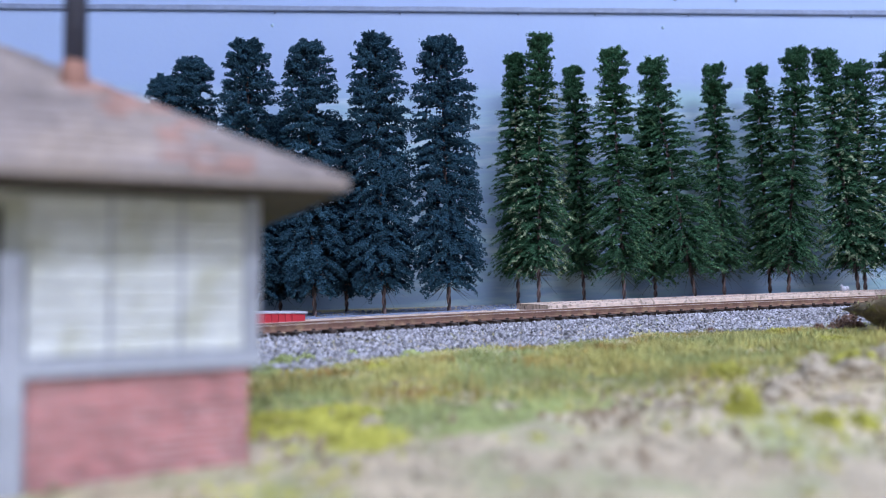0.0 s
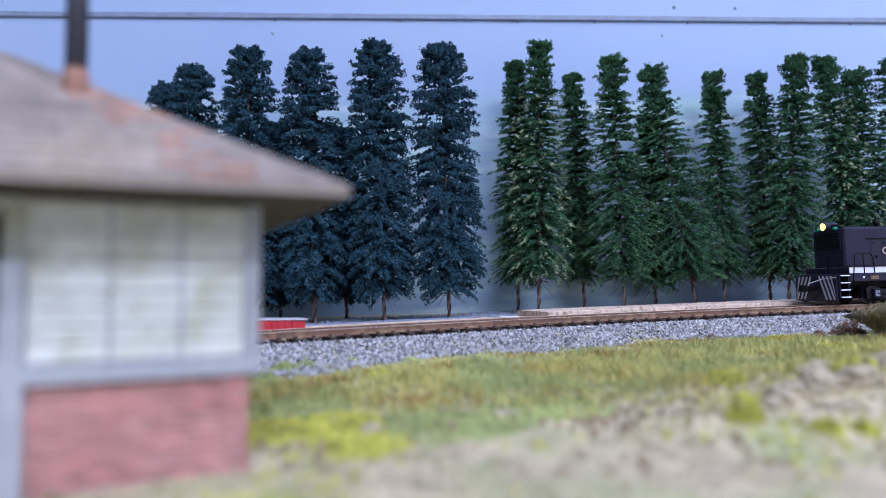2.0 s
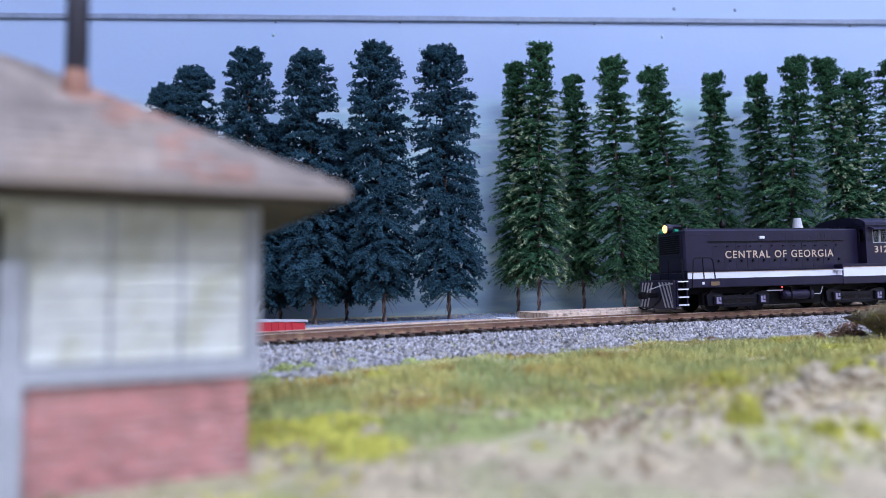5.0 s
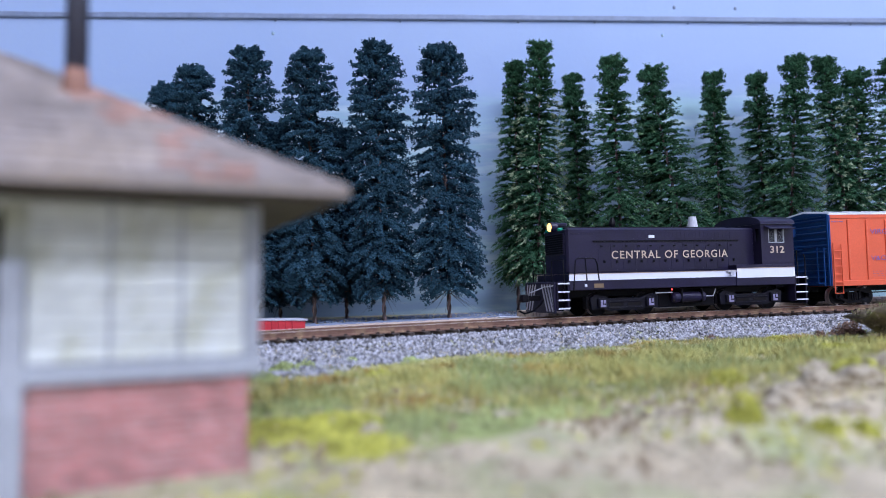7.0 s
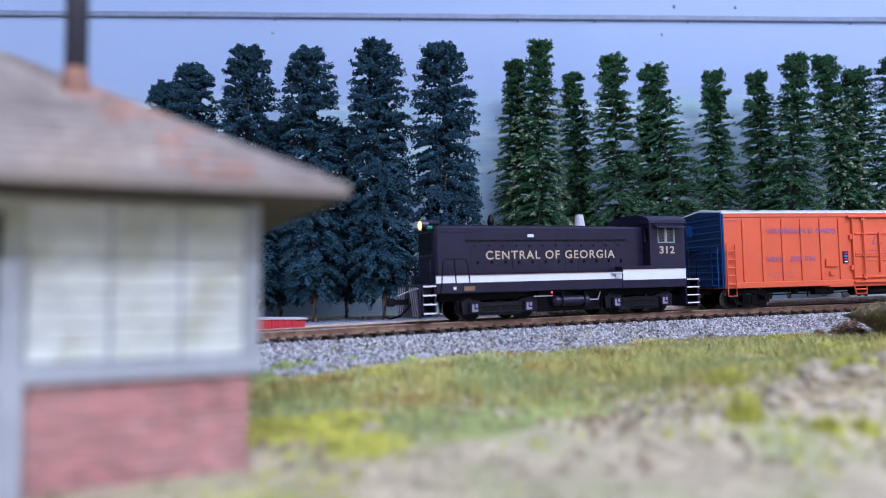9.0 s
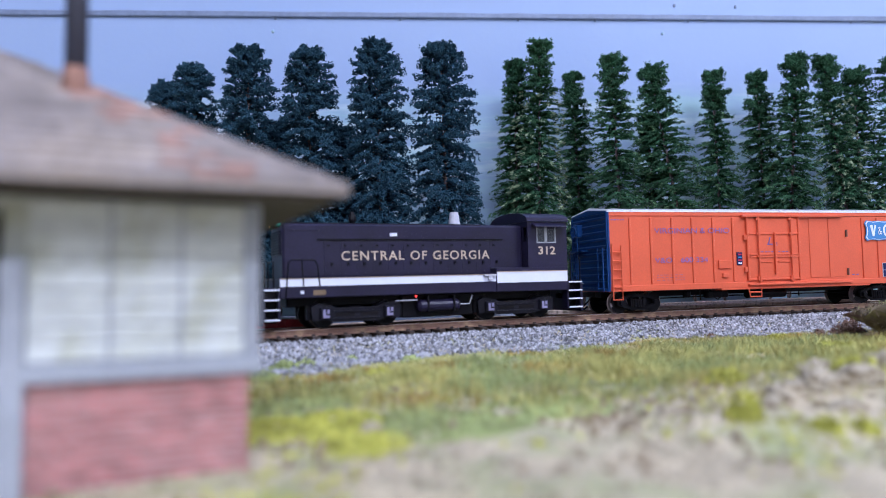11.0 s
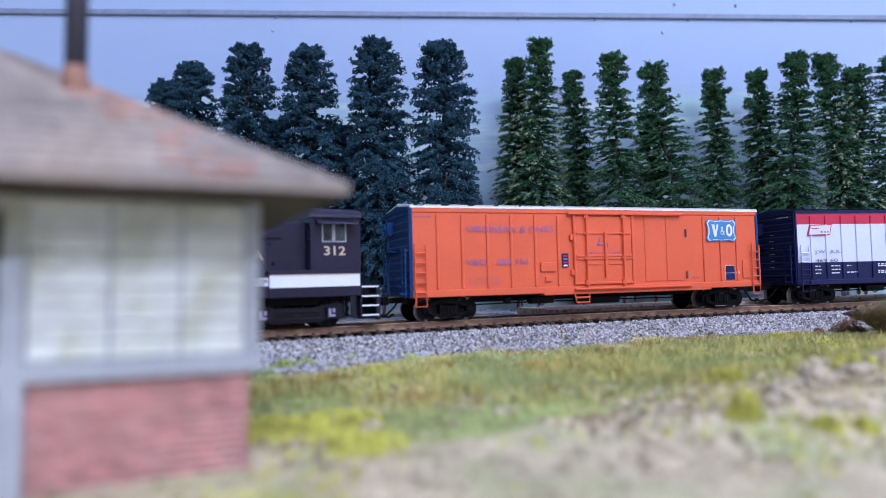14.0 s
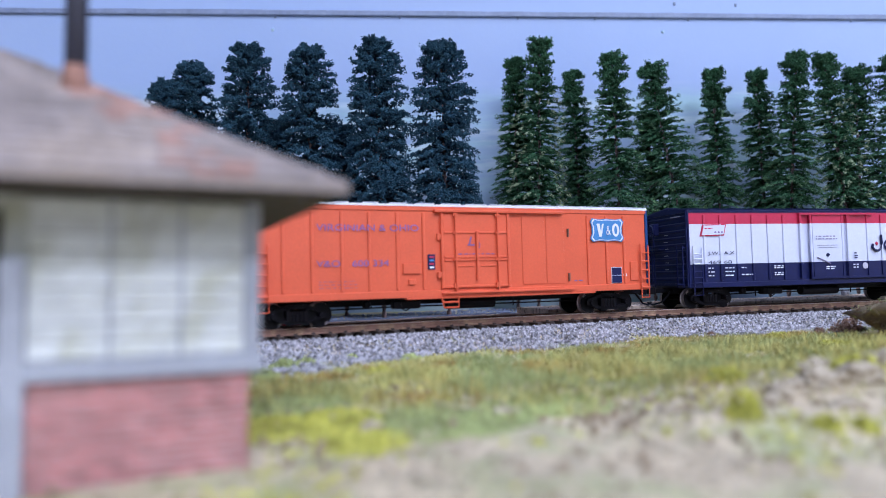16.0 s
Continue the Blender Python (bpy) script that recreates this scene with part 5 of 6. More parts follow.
def tricolour_details(car, hw, h):
    Y, W = -hw, M["carwhite"]
    part("side_sill", boxes((-h + 0.0004, h - 0.0004, -hw - 0.0005, hw + 0.0005, 0.0100, 0.0124), bevel=0.0002), M["navy"], car)
    part("eave_rail", boxes((-h + 0.0006, h - 0.0006, -hw - 0.0003, hw + 0.0003, 0.0460, 0.0470)), M["navy"], car)
    part("corner_edge", boxes((-h + 0.0002, -h + 0.0009, -hw - 0.0005, -hw + 0.001, 0.0104, 0.0467)), M["navy"], car)
    ladder(car, -0.0768, -0.0722, 0.0215, 0.0300, 3, Y - 0.0012, W)
    ladder(car, -0.0768, -0.0722, 0.0122, 0.0215, 3, Y - 0.0012, M["navy"], 0.0066)
    ladder(car, 0.0720, 0.0765, 0.0122, 0.0300, 5, Y - 0.0012, M["navy"], 0.0066)
    for z_a, z_b, m in ((0.0135, 0.0212, M["navy"]), (0.0212, 0.0405, W), (0.0405, 0.0450, M["red"])):
        p = part("plug_door", boxes((-0.0078, 0.0098, Y - 0.0010, Y + 0.0004, z_a, z_b)), m, car, "plug door in red, white and navy bands")
        for x in (-0.0150, -0.0090, 0.0104, 0.0142):
            part("door_post", boxes((x - 0.0006, x + 0.0006, Y - 0.0013, Y, z_a, z_b)), m, p)
        for x in (-0.0100, 0.0125):
            part("locking_rod", bars([(x, Y - 0.0018, z_a), (x, Y - 0.0018, z_b)], r=0.0004), m, p)
    part("top_rail", boxes((-0.0160, 0.0300, Y - 0.0018, Y, 0.0448, 0.0458)), M["red"], car)
    part("bottom_rail", boxes((-0.0100, 0.0420, Y - 0.0018, Y, 0.0128, 0.0138)), M["navy"], car)
    part("door_lever", prism([(-0.0060, 0.0233), (-0.0056, 0.0236), (0.0020, 0.0204), (0.0018, 0.0201)], Y - 0.0016, Y - 0.0010), M["marking"], car)
    part("hook_bracket", bars([(-0.0160, Y - 0.001, 0.0262), (-0.0148, Y - 0.001, 0.0260), (-0.0144, Y - 0.001, 0.0205), (-0.0152, Y - 0.001, 0.0200)], r=0.0003), W, car)
    logo = part("emblem_panel", prism([(-0.0722, 0.0346), (-0.0590, 0.0349), (-0.0576, 0.0405), (-0.0706, 0.0402)], Y - 0.0006, Y), M["red"], car, "white slanted emblem panel with red outline")
    part("emblem_field", prism([(-0.0714, 0.0352), (-0.0594, 0.0354), (-0.0584, 0.0400), (-0.0701, 0.0397)], Y - 0.0008, Y - 0.0006), W, logo)
    bar_rows(logo, -0.0698, -0.0655, (0.0380,), Y - 0.0008, M["red"], 7, 0.0006)
    bar_rows(logo, -0.0645, -0.0598, (0.0362,), Y - 0.0008, M["blue_ink"], 8, 0.0007)
    yt = Y - 0.0007
    lettering("J.W.  A.X.", -0.0685, -0.0530, 0.0252, 0.0273, yt, M["navy"], car)
    lettering("469 60", -0.0684, -0.0553, 0.0213, 0.0229, yt, M["navy"], car)
    bar_rows(car, -0.0686, -0.0650, (0.0190, 0.0172, 0.0154), yt, M["white"], 9, 0.00055)
    bar_rows(car, -0.0592, -0.0540, (0.0190, 0.0172, 0.0154), yt, M["white"], 10, 0.00055)
    bar_rows(car, -0.0500, -0.0474, (0.0190,), yt, M["white"], 11, 0.00055)
    bar_rows(car, -0.0500, -0.0438, (0.0156,), yt, M["white"], 12, 0.00055)
    for z in (0.0194, 0.0160):
        bar_rows(car, -0.0312, -0.0258, (z, z - 0.0009), yt, M["white"], 13, 0.0006)
    bar_rows(car, -0.0062, 0.0068, (0.0337, 0.0324), Y - 0.0011, M["marking"], 14, 0.0006)
    part("door_line", boxes((-0.0056, 0.0070, Y - 0.0012, Y - 0.0010, 0.0294, 0.02955), (-0.0050, 0.0064, Y - 0.0012, Y - 0.0010, 0.0283, 0.02845)), M["marking"], car)
    part("door_diamond", prism([(-0.0005, 0.0246), (0.0007, 0.0256), (0.0019, 0.0246), (0.0007, 0.0236)], Y - 0.0013, Y - 0.0010), M["navy"], car)
    bar_rows(car, -0.0006, 0.0050, (0.0184, 0.0174), Y - 0.0011, M["white"], 15, 0.0006)
    bar_rows(car, 0.0165, 0.0200, (0.0192, 0.0178), yt, M["white"], 16, 0.0006)
    part("round_label", tube(bmesh.new(), [(0.0245, Y + 0.0002, 0.0188), (0.0245, Y - 0.0004, 0.0188)], 0.0016, 14), M["grey"], car)
    bar_rows(car, 0.0175, 0.0200, (0.0250, 0.0238, 0.0226), yt, M["navy"], 17, 0.0006)
    bm = bmesh.new()
    for i in range(6):
        w = 0.0026 if i % 2 else 0.0034
        box(bm, -h - 0.0014, -h - 0.0012, -0.0030, -0.0030 + w, 0.0190 + i * 0.0034, 0.0193 + i * 0.0034)
    box(bm, -h - 0.0012, -h - 0.0010, -0.0140, -0.0060, 0.0443, 0.0448)
    part("end_marking", bm, M["grey"], car)
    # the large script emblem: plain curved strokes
    J = [(0.0350 + 0.0, 0.0345), (0.0352, 0.0300), (0.0346, 0.0274), (0.0326, 0.0263), (0.0302, 0.0268), (0.0290, 0.0283), (0.0296, 0.0298)]
    part("script_emblem", bars([(x, yt, z) for x, z in J], r=0.0006), M["navy"], car)
    O = [(0.0398 + 0.0028 * math.cos(a), 0.0292 + 0.0026 * math.sin(a)) for a in np.linspace(0, 2 * math.pi, 17)]
    part("script_emblem", bars([(x, yt, z) for x, z in O], [(0.0436, yt, 0.0345), (0.0438, yt, 0.0268), (0.0445, yt, 0.0300), (0.0462, yt, 0.0306), (0.0470, yt, 0.0268)], [(0.0490, yt, 0.0268), (0.0494, yt, 0.0306), (0.0515, yt, 0.0304), (0.0522, yt, 0.0268)], r=0.0005), M["navy"], car)
    part("script_star", prism([(0.0316, 0.0300), (0.0322, 0.0310), (0.0328, 0.0300), (0.0322, 0.0290)], yt, Y), M["red"], car)


orange_car = box_car("orange_box_car", "orange plug-door model box car with blue ends and white roof", 0.180, [(0.0104, 0.0468, M["orange"])], 0.0104, 0.0468, (-0.0728, 0.0716), 0.0183, M["blue"], M["roofwhite"],
                     (-0.0784, -0.0675, -0.0560, -0.0450, -0.0335, -0.0223, 0.0567, 0.0667, 0.0764), (0.0134, 0.0442), orange_details)
tricolour_car = box_car("tricolour_box_car", "red, white and navy plug-door model box car", 0.158, [(0.0104, 0.0212, M["navy"]), (0.0212, 0.0405, M["carwhite"]), (0.0405, 0.0466, M["red"])], 0.0104, 0.0466, (-0.0645, 0.0645), 0.0183,
                        M["navy"], M["navy"], (-0.0699, -0.0610, -0.0517, -0.0428, -0.0337, -0.0246, 0.0267, 0.0357, 0.0447, 0.0537, 0.0627, 0.0710), (0.0130, 0.0449), tricolour_details)
tagged(orange_car, group="freight cars"), tagged(tricolour_car, group="freight cars")


# ---- the switcher ----
def locomotive():
    loco = thing("switcher_locomotive", "black diesel switcher locomotive with a white side stripe and glowing headlight", "locomotive")
    K, HW, SW = M["black"], 0.0113, 0.0163
    hood = bmesh.new()
    box(hood, -0.066, 0.039, -HW, HW, 0.0195, 0.0407, bevel=0.0009)
    hood = part("hood", hood, K, loco, "black engine hood with rivets and louvres")
    part("hood_roof", boxes((-0.0655, 0.020, -0.0098, 0.0098, 0.0404, 0.0412), bevel=0.0003), M["frame_black"], hood)
    part("louvre_rail", boxes((-0.0526, 0.0286, -HW - 0.0006, HW + 0.0006, 0.0342, 0.0347)), M["frame_black"], hood)
    part("hood_bead", boxes((-0.0640, -0.0500, -HW - 0.0003, HW + 0.0003, 0.0380, 0.0384)), K, hood)
    for i in range(12):                              # hood doors with hinges and latches
        x = -0.050 + i * 0.0066
        part("hood_door", boxes((x, x + 0.0062, -HW - 0.00012, HW + 0.00012, 0.0212, 0.0336)), K, hood)
        part("latch", boxes((x + 0.0026, x + 0.0034, -HW - 0.0008, -HW, 0.0243, 0.0255)), M["frame_black"], hood)
        part("hinge", boxes((x + 0.0012, x + 0.0022, -HW - 0.0006, -HW, 0.0318, 0.0324)), M["frame_black"], hood)
    for i in range(26):
        x = -0.0310 + i * 0.0022
        part("louvre", boxes((x, x + 0.0012, -HW - 0.00007, HW + 0.00007, 0.0356, 0.0385)), K, hood)
    # front: radiator shutters, headlight, markers
    shut = part("radiator_frame", boxes((-0.0664, -0.0658, -0.0092, 0.0092, 0.0285, 0.0385), bevel=0.0002), K, hood)
    for i in range(9):
        part("shutter_slat", boxes((-0.0668, -0.0662, -0.0084, 0.0084, 0.0291 + i * 0.00103, 0.0298 + i * 0.00103)), M["frame_black"], shut)
    head_l = part("headlight", tube(bmesh.new(), [(-0.0655, 0, 0.0417), (-0.0687, 0, 0.0417)], [0.0023, 0.0025], 16), K, loco, "headlight housing", smooth=False)
    part("lens", tube(bmesh.new(), [(-0.0686, 0, 0.0417), (-0.0692, 0, 0.0417)], [0.0021, 0.0016], 16), M["lamp"], head_l, "glowing warm yellow lens", smooth=True)
    part("headlight_visor", boxes((-0.0690, -0.060, -0.0015, 0.0015, 0.0420, 0.0438), bevel=0.0005), K, head_l)
    for y in (-0.0062, 0.0062):
        part("marker_light", tube(bmesh.new(), [(-0.0655, y, 0.0403), (-0.0676, y, 0.0403)], 0.0008, 8), M["green_lens"], loco, "green marker light")
    part("bell", tube(bmesh.new(), [(-0.0350, 0, 0.041), (-0.0350, 0, 0.0434), (-0.0350, 0, 0.0442), (-0.0350, 0, 0.0466)], [0.0008, 0.0017, 0.0016, 0.0007], 10), M["frame_black"], loco, "small black bell")
    part("exhaust_stack", tube(bmesh.new(), [(0.0113, 0, 0.0408), (0.0113, 0, 0.0422), (0.0113, 0, 0.0472), (0.0113, 0, 0.0470)], [0.0030, 0.0026, 0.0018, 0.0013], 16), M["grey"], loco, "pale grey tapered exhaust stack", smooth=False)
    part("roof_fitting", boxes((-0.030, -0.026, -0.003, 0.003, 0.041, 0.0418), (0.024, 0.030, -0.002, 0.002, 0.0405, 0.0416), bevel=0.0003), K, loco)
    plate = part("number_board", boxes((-0.0229, -0.0199, -HW - 0.0007, -HW, 0.0358, 0.0371)), M["white"], loco)
    # running board, side sill and stripe
    part("side_sill", boxes((-0.068, 0.0585, -SW, SW, 0.0121, 0.0165), bevel=0.0003), K, loco)
    part("running_board", boxes((-0.068, 0.0585, -SW - 0.0003, SW + 0.0003, 0.0196, 0.0201)), K, loco)
    part("valance", boxes((-0.068, 0.0228, -SW + 0.0003, SW - 0.0003, 0.0165, 0.0196)), K, loco)
    for y in (-SW, SW - 0.0003):
        part("white_stripe", boxes((-0.068, 0.0228, y, y + 0.0003, 0.0165, 0.0196)), M["white"], loco, "white stripe along the running board")
    part("stripe_line", boxes((-0.068, 0.0228, -SW - 0.0002, SW + 0.0002, 0.0193, 0.0196), (0.0228, 0.0580, -SW - 0.0008, SW + 0.0008, 0.0203, 0.0206)), M["cream"], loco)
    part("white_stripe", boxes((0.0228, 0.0580, -SW - 0.0006, SW + 0.0006, 0.0158, 0.0204)), M["white"], loco)
    part("battery_box", boxes((0.0225, 0.0585, -SW - 0.0004, SW + 0.0004, 0.0120, 0.0222), bevel=0.0002), K, loco)
    part("step_bracket", boxes((0.0165, 0.0222, -SW - 0.0016, -SW, 0.0188, 0.0194), (0.0185, 0.0205, -SW - 0.0012, -SW, 0.0172, 0.0190), bevel=0.0001), M["grey"], loco)
    part("builder_plate", boxes((-0.0556, -0.0508, -SW - 0.0003, -SW, 0.0131, 0.0150)), M["brass"], loco)
    part("small_label", boxes((-0.0604, -0.0592, -SW - 0.0003, -SW, 0.0137, 0.0149)), M["white"], loco)
    # cab with arched roof and real window openings
    x0, x1, zb, zt = 0.0386, 0.0586, 0.0205, 0.0424
    w0, w1, wz0, wz1 = 0.0431, 0.0530, 0.0327, 0.0396
    f0, f1, fz0, fz1 = -0.0150, -0.0120, 0.0335, 0.0400
    cab = part("cab_side", pierced(bmesh.new(), (x0, w0, w1, x1), (zb, wz0, wz1, zt), {(1, 1)}, "x", -SW, -SW + 0.0007), K, loco, "black cab side with a sliding window")
    part("cab_side", pierced(bmesh.new(), (x0, w0, w1, x1), (zb, wz0, wz1, zt), {(1, 1)}, "x", SW - 0.0007, SW), K, loco)
    for xa in (x0, x1 - 0.0007):
        part("cab_end", pierced(bmesh.new(), (-SW + 0.0007, f0, f1, -f1, -f0, SW - 0.0007), (zb, fz0, fz1, zt), {(1, 1), (3, 1)}, "y", xa, xa + 0.0007), K, loco)
    arch = [(-SW - 0.0010, zt - 0.0003)] + [(-(SW + 0.0006) * math.cos(a), zt + 0.0044 * math.sin(a) ** 0.8) for a in np.linspace(0.0, math.pi, 19)] + [(SW + 0.0010, zt - 0.0003)]
    bm = bmesh.new()
    rings = [[bm.verts.new((x, y, z)) for y, z in arch] for x in (x0 - 0.0006, x1 + 0.0006)]
    n = len(arch)
    for i in range(n):
        bm.faces.new((rings[0][i], rings[0][(i + 1) % n], rings[1][(i + 1) % n], rings[1][i]))
    bm.faces.new(rings[0]), bm.faces.new(rings[1])
    bmesh.ops.recalc_face_normals(bm, faces=bm.faces[:])
    part("cab_roof", bm, K, cab)
    visor = part("sun_visor", boxes((0.0405, 0.0565, -0.0042, 0, -0.0003, 0.0003), bevel=0.0001), K, cab)
    visor.matrix_basis = pose(0, -SW, 0.0412, 24)
    win = part("window_frame", boxes((w0, w0 + 0.0005, -SW + 0.0001, -SW + 0.0006, wz0, wz1), (w1 - 0.0005, w1, -SW + 0.0001, -SW + 0.0006, wz0, wz1), (0.0473, 0.0485, -SW + 0.0001, -SW + 0.0006, wz0, wz1), (w0, w1, -SW + 0.0001, -SW + 0.0006, wz0, wz0 + 0.0005)), M["sill"], cab)
    pane = part("pane", boxes((w0, w1, -SW + 0.0003, -SW + 0.0004, wz0, wz1)), M["glass"], win, "clear window pane")
    pane.visible_shadow = False
    part("cab_floor", boxes((x0, x1, -SW + 0.001, SW - 0.001, 0.0205, 0.0215), (0.046, 0.050, -0.006, 0.004, 0.0215, 0.033)), M["dark"], cab)
    lettering("CENTRAL OF GEORGIA", -0.0432, 0.0221, 0.0262, 0.0299, -HW - 0.00045, M["cream"], loco, bold=0.012, spacing=1.18)
    lettering("312", 0.0437, 0.0524, 0.0277, 0.0312, -SW - 0.0002, M["cream"], cab, bold=0.02)
    # handrails
    y = -SW - 0.0002
    part("handrail", bars([(-0.0530, y, 0.0165), (-0.0538, y, 0.0240), (-0.0546, y, 0.0260), (-0.0560, y, 0.0265), (-0.0635, y, 0.0265), (-0.0648, y, 0.0255), (-0.0660, y, 0.0120)], [(-0.0592, y, 0.0165), (-0.0598, y, 0.0265)], r=0.00028), M["frame_black"], loco)
    part("handrail", bars([(-0.0700, 0.0160, 0.012), (-0.0702, 0.0160, 0.026), (-0.0702, 0.004, 0.026), (-0.0702, 0.0035, 0.014)], [(-0.0702, -0.0035, 0.014), (-0.0702, -0.004, 0.026), (-0.0702, -0.0150, 0.026), (-0.0702, -0.0158, 0.012)], r=0.00028), M["frame_black"], loco)
    part("cab_grab_rail", bars([(0.0598, y, 0.0120), (0.0600, y, 0.0290)], [(0.0645, y, 0.0050), (0.0650, y, 0.0250), (0.0640, y, 0.0270)], r=0.00028), M["frame_black"], loco)
    # end decks, step wells and striped pilots
    for sd, xe in ((-1, -0.0740), (1, 0.0660)):
        xi = -0.068 if sd < 0 else 0.0585
        a, b = sorted((xi, xe))
        part("end_deck", boxes((a, b, -0.0120, 0.0120, 0.0118, 0.0162), bevel=0.0003), K, loco)
        pilot = part("pilot", boxes((min(xe, xe + 0.0012 * sd), max(xe, xe + 0.0012 * sd), -0.0150, 0.0150, 0.0022, 0.0160), bevel=0.0002), K, loco, "black end pilot with white safety stripes")
        xo = xe + 0.0013 * sd
        bm = bmesh.new()
        for yy in (-0.0140, -0.0112, -0.0084, -0.0056, 0.0056, 0.0084, 0.0112, 0.0140):
            sl = 0.0042 if yy < 0 else -0.0042
            for q0, q1 in ((0.0030, 0.0152),):
                vs = [bm.verts.new((xo, yv, zv)) for yv, zv in ((yy - 0.0007 - sl * 0.6, q0), (yy + 0.0007 - sl * 0.6, q0), (yy + 0.0007 + sl * 0.6, q1), (yy - 0.0007 + sl * 0.6, q1))]
                for v in vs:
                    v.co.y = max(-0.0148, min(0.0148, v.co.y))
                bm.faces.new(vs)
        part("safety_stripes", bm, M["grey"], pilot)
        part("step_back", boxes((a + 0.0006, b - 0.0006, -0.0117, -0.0113, 0.0030, 0.0120)), M["frame_black"], loco)
        part("step_side", boxes((a, a + 0.0006, -SW + 0.0005, -0.0115, 0.0035, 0.0162), (b - 0.0006, b, -SW + 0.0005, -0.0115, 0.0035, 0.0162)), K, loco)
        for i in range(4):
            z = 0.0045 + i * 0.0037
            sl = 0.0010 * (3 - i) * (-sd if sd > 0 else 1) * 0.4
            st = part("step", boxes((a + 0.0002, b - 0.0002, -SW - 0.0002, -0.0118, z - 0.0006, z), bevel=0.0001), K, loco)
            part("step_edge", boxes((a + 0.0002, b - 0.0002, -SW - 0.0005, -SW - 0.0002, z - 0.0005, z + 0.0001)), M["white"], st, "white step edge")
        coupler(loco, xe, sd)
        part("uncoupling_lever", bars([(xe + 0.0016 * sd, -0.0150, 0.0145), (xe + 0.0018 * sd, -0.006, 0.0138), (xe + 0.006 * sd, -0.001, 0.0115)], r=0.00025), M["grey"], loco)
    # underframe and air tank
    und = part("underframe", boxes((-0.064, 0.055, -0.0075, 0.0075, 0.0085, 0.0122), (-0.018, 0.014, -0.0105, 0.0105, 0.0028, 0.0120), bevel=0.0004), M["frame_black"], loco)
    part("air_tank", tube(bmesh.new(), [(-0.0122, -0.0128, 0.0074), (-0.0112, -0.0128, 0.0074), (0.0056, -0.0128, 0.0074), (0.0066, -0.0128, 0.0074)], [0.0012, 0.0024, 0.0024, 0.0012], 14), K, und, "black air tank", smooth=False)
    part("tank_strap", boxes((-0.0085, -0.0078, -0.0154, -0.0105, 0.0048, 0.0112), (0.003, 0.0037, -0.0154, -0.0105, 0.0048, 0.0112)), M["frame_black"], und)
    part("pipe_run", bars([(-0.0220, -0.0140, 0.0098), (-0.0125, -0.0140, 0.0098)], [(0.0068, -0.0135, 0.0075), (0.0110, -0.0135, 0.0075), (0.0125, -0.0135, 0.0110)], r=0.00025), M["grey"], und)
    bm = bmesh.new()
    bmesh.ops.create_icosphere(bm, subdivisions=1, radius=0.00045)
    bmesh.ops.translate(bm, verts=bm.verts[:], vec=(-0.0135, -0.0150, 0.0113))
    part("marker_glow", bm, M["red_led"], und, "tiny red marker glow")
    # trucks
    for cx in (-0.0379, 0.0344):
        wb, r = 0.0260, 0.0052
        truck = part("truck", boxes((-0.0028, 0.0028, -0.0118, 0.0118, 0.0040, 0.0085), bevel=0.0004), M["frame_black"], loco, "dark cast locomotive truck")
        h = wb / 2
        for y0 in (-0.0130, 0.0114):
            out = [(-h - 0.0048, 0.0032), (-h - 0.0054, 0.0084), (-h - 0.003, 0.0098), (-h + 0.003, 0.0088), (-h + 0.0045, 0.0080), (h - 0.0045, 0.0080), (h - 0.003, 0.0088), (h + 0.003, 0.0098), (h + 0.0054, 0.0084), (h + 0.0048, 0.0032),
                   (h - 0.0025, 0.0030), (h - 0.0040, 0.0024), (-h + 0.0040, 0.0024), (-h + 0.0025, 0.0030)]
            part("side_frame", prism(out, y0, y0 + 0.0016), M["truck_black"], truck)
        part("frame_slot", boxes((-0.0086, -0.0012, -0.0132, -0.0128, 0.0046, 0.0058), (0.0012, 0.0086, -0.0132, -0.0128, 0.0046, 0.0058)), M["dark"], truck)
        part("frame_lip", boxes((-0.0095, 0.0095, -0.0136, -0.0128, 0.0062, 0.0068), (-0.0095, 0.0095, -0.0136, -0.0128, 0.0034, 0.0040), bevel=0.0001), M["truck_black"], truck)
        for sx in (-1, 1):
            jb = part("journal_box", boxes((sx * h - 0.0021, sx * h + 0.0021, -0.0146, -0.0126, 0.0036, 0.0082), bevel=0.0004), M["truck_black"], truck)
            part("journal_label", boxes((sx * h - 0.0012, sx * h - 0.0002, -0.0149, -0.0146, 0.0042, 0.0074), (sx * h - 0.0002, sx * h + 0.0014, -0.0149, -0.0146, 0.0042, 0.0052), (sx * h + 0.0004, sx * h + 0.0014, -0.0149, -0.0146, 0.0058, 0.0074)), M["marking"], jb, "lavender marking on the axle box")
            wheelset(truck, sx * h, r, 1.2)
            part("brake_shoe", boxes((sx * (h + 0.0060) - 0.0006, sx * (h + 0.0060) + 0.0006, -0.0112, -0.0080, 0.0035, 0.0090)), M["frame_black"], truck)
        truck.location = (cx, 0, 0)
        BOGIES.append((truck, loco, cx))
    return loco


loco = locomotive()
OFFSET = {loco: (-0.172, 0.045), orange_car: (0.0, 0.066), tricolour_car: (0.1936, 0.058)}


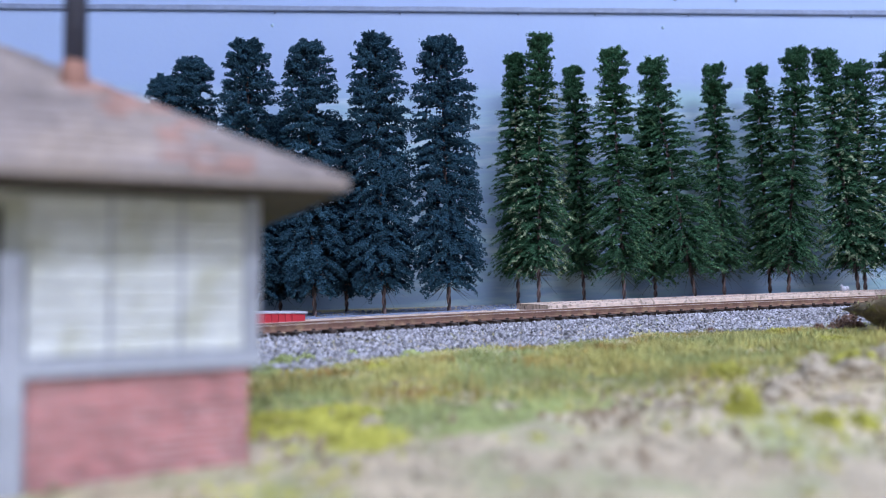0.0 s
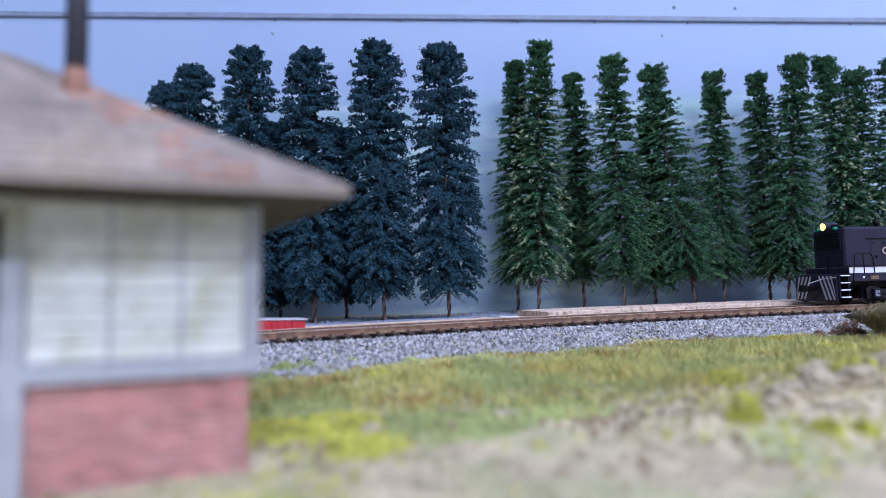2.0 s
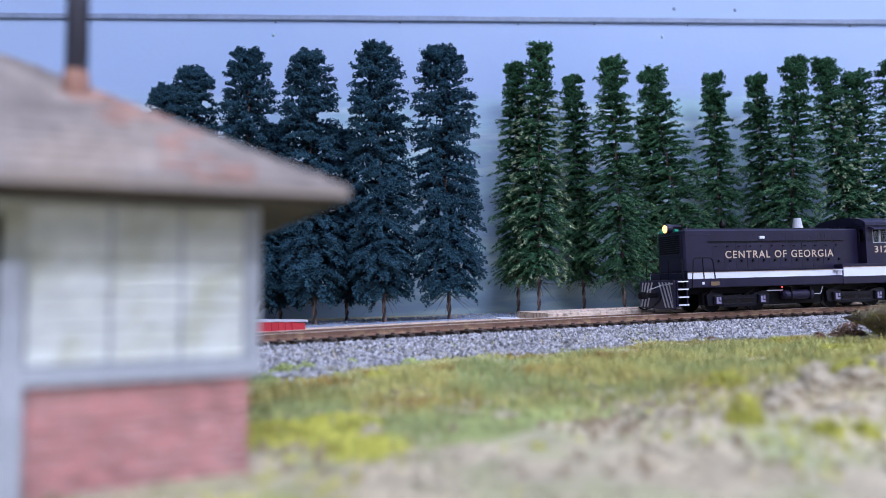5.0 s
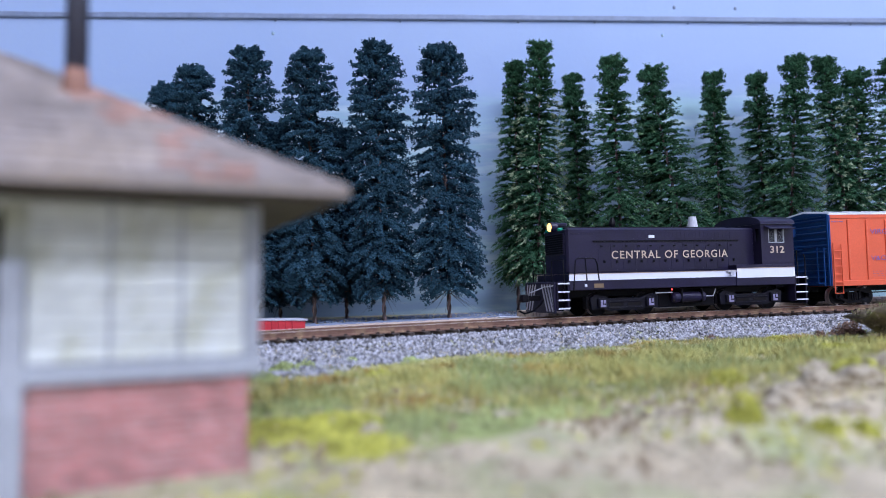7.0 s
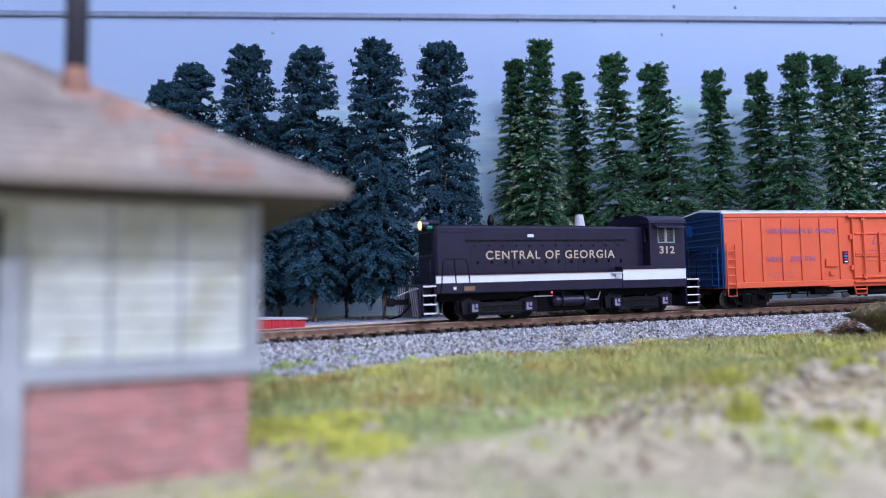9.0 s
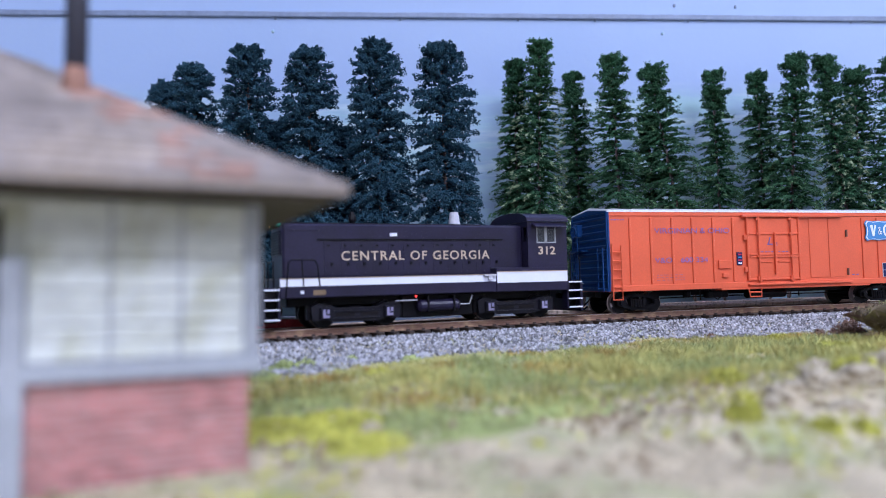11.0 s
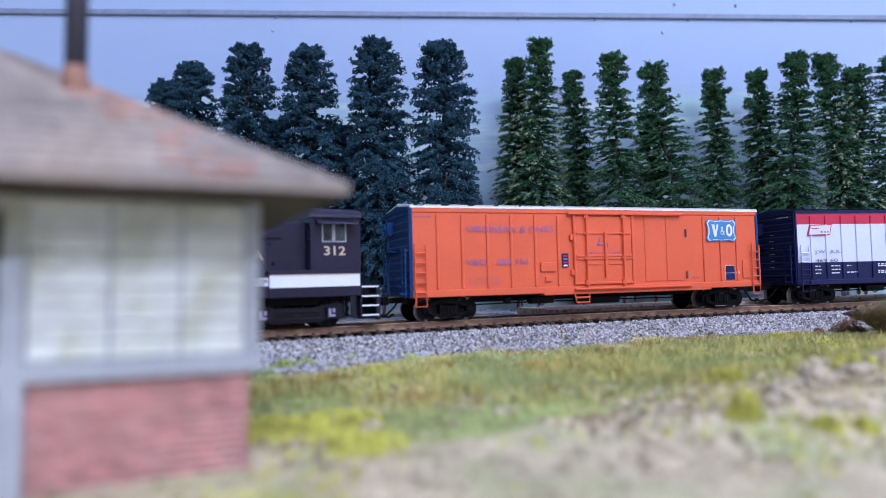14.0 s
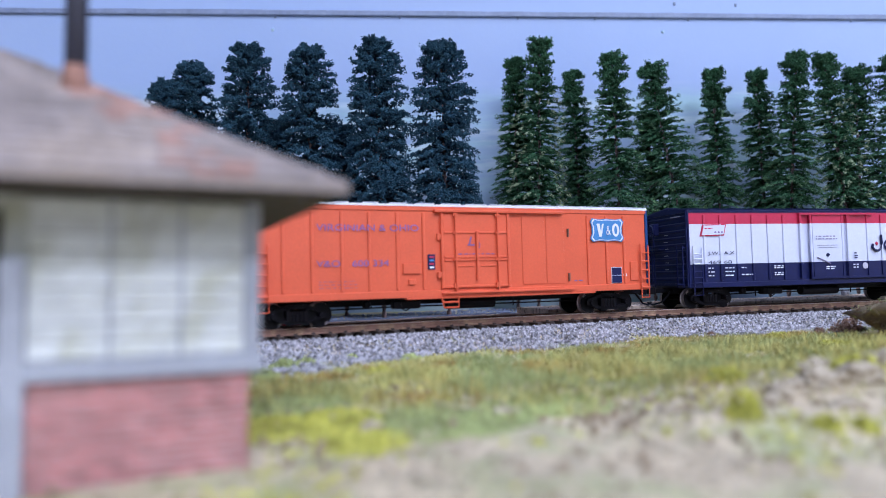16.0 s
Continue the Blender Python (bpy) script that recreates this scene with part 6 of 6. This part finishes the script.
def motions():
    times = [0.5 * i for i in range(33)]
    poses = {}
    for car, (off, a) in OFFSET.items():
        poses[car] = [(t, vehicle_pose(train_at(t) + off, a)) for t in times]
        walk(car, poses[car])
    for truck, car, x in BOGIES:
        rows = []
        for t, m in poses[car]:
            s = train_at(t) + OFFSET[car][0] + x
            yaw = heading(s) - m.to_euler().z
            side = (m.inverted() @ on_track(s)).y
            rows.append((t, Matrix.Translation((x, side, 0)) @ Matrix.Rotation(yaw, 4, "Z")))
        walk(truck, rows)
    for wheel, x, r in WHEELS:
        rows = []
        for i in range(81):
            t = 0.2 * i
            rows.append((t, Matrix.Translation((x, 0, r)) @ Matrix.Rotation((train_at(t) - train_at(0)) / r, 4, "Y")))
        walk(wheel, rows)


motions()
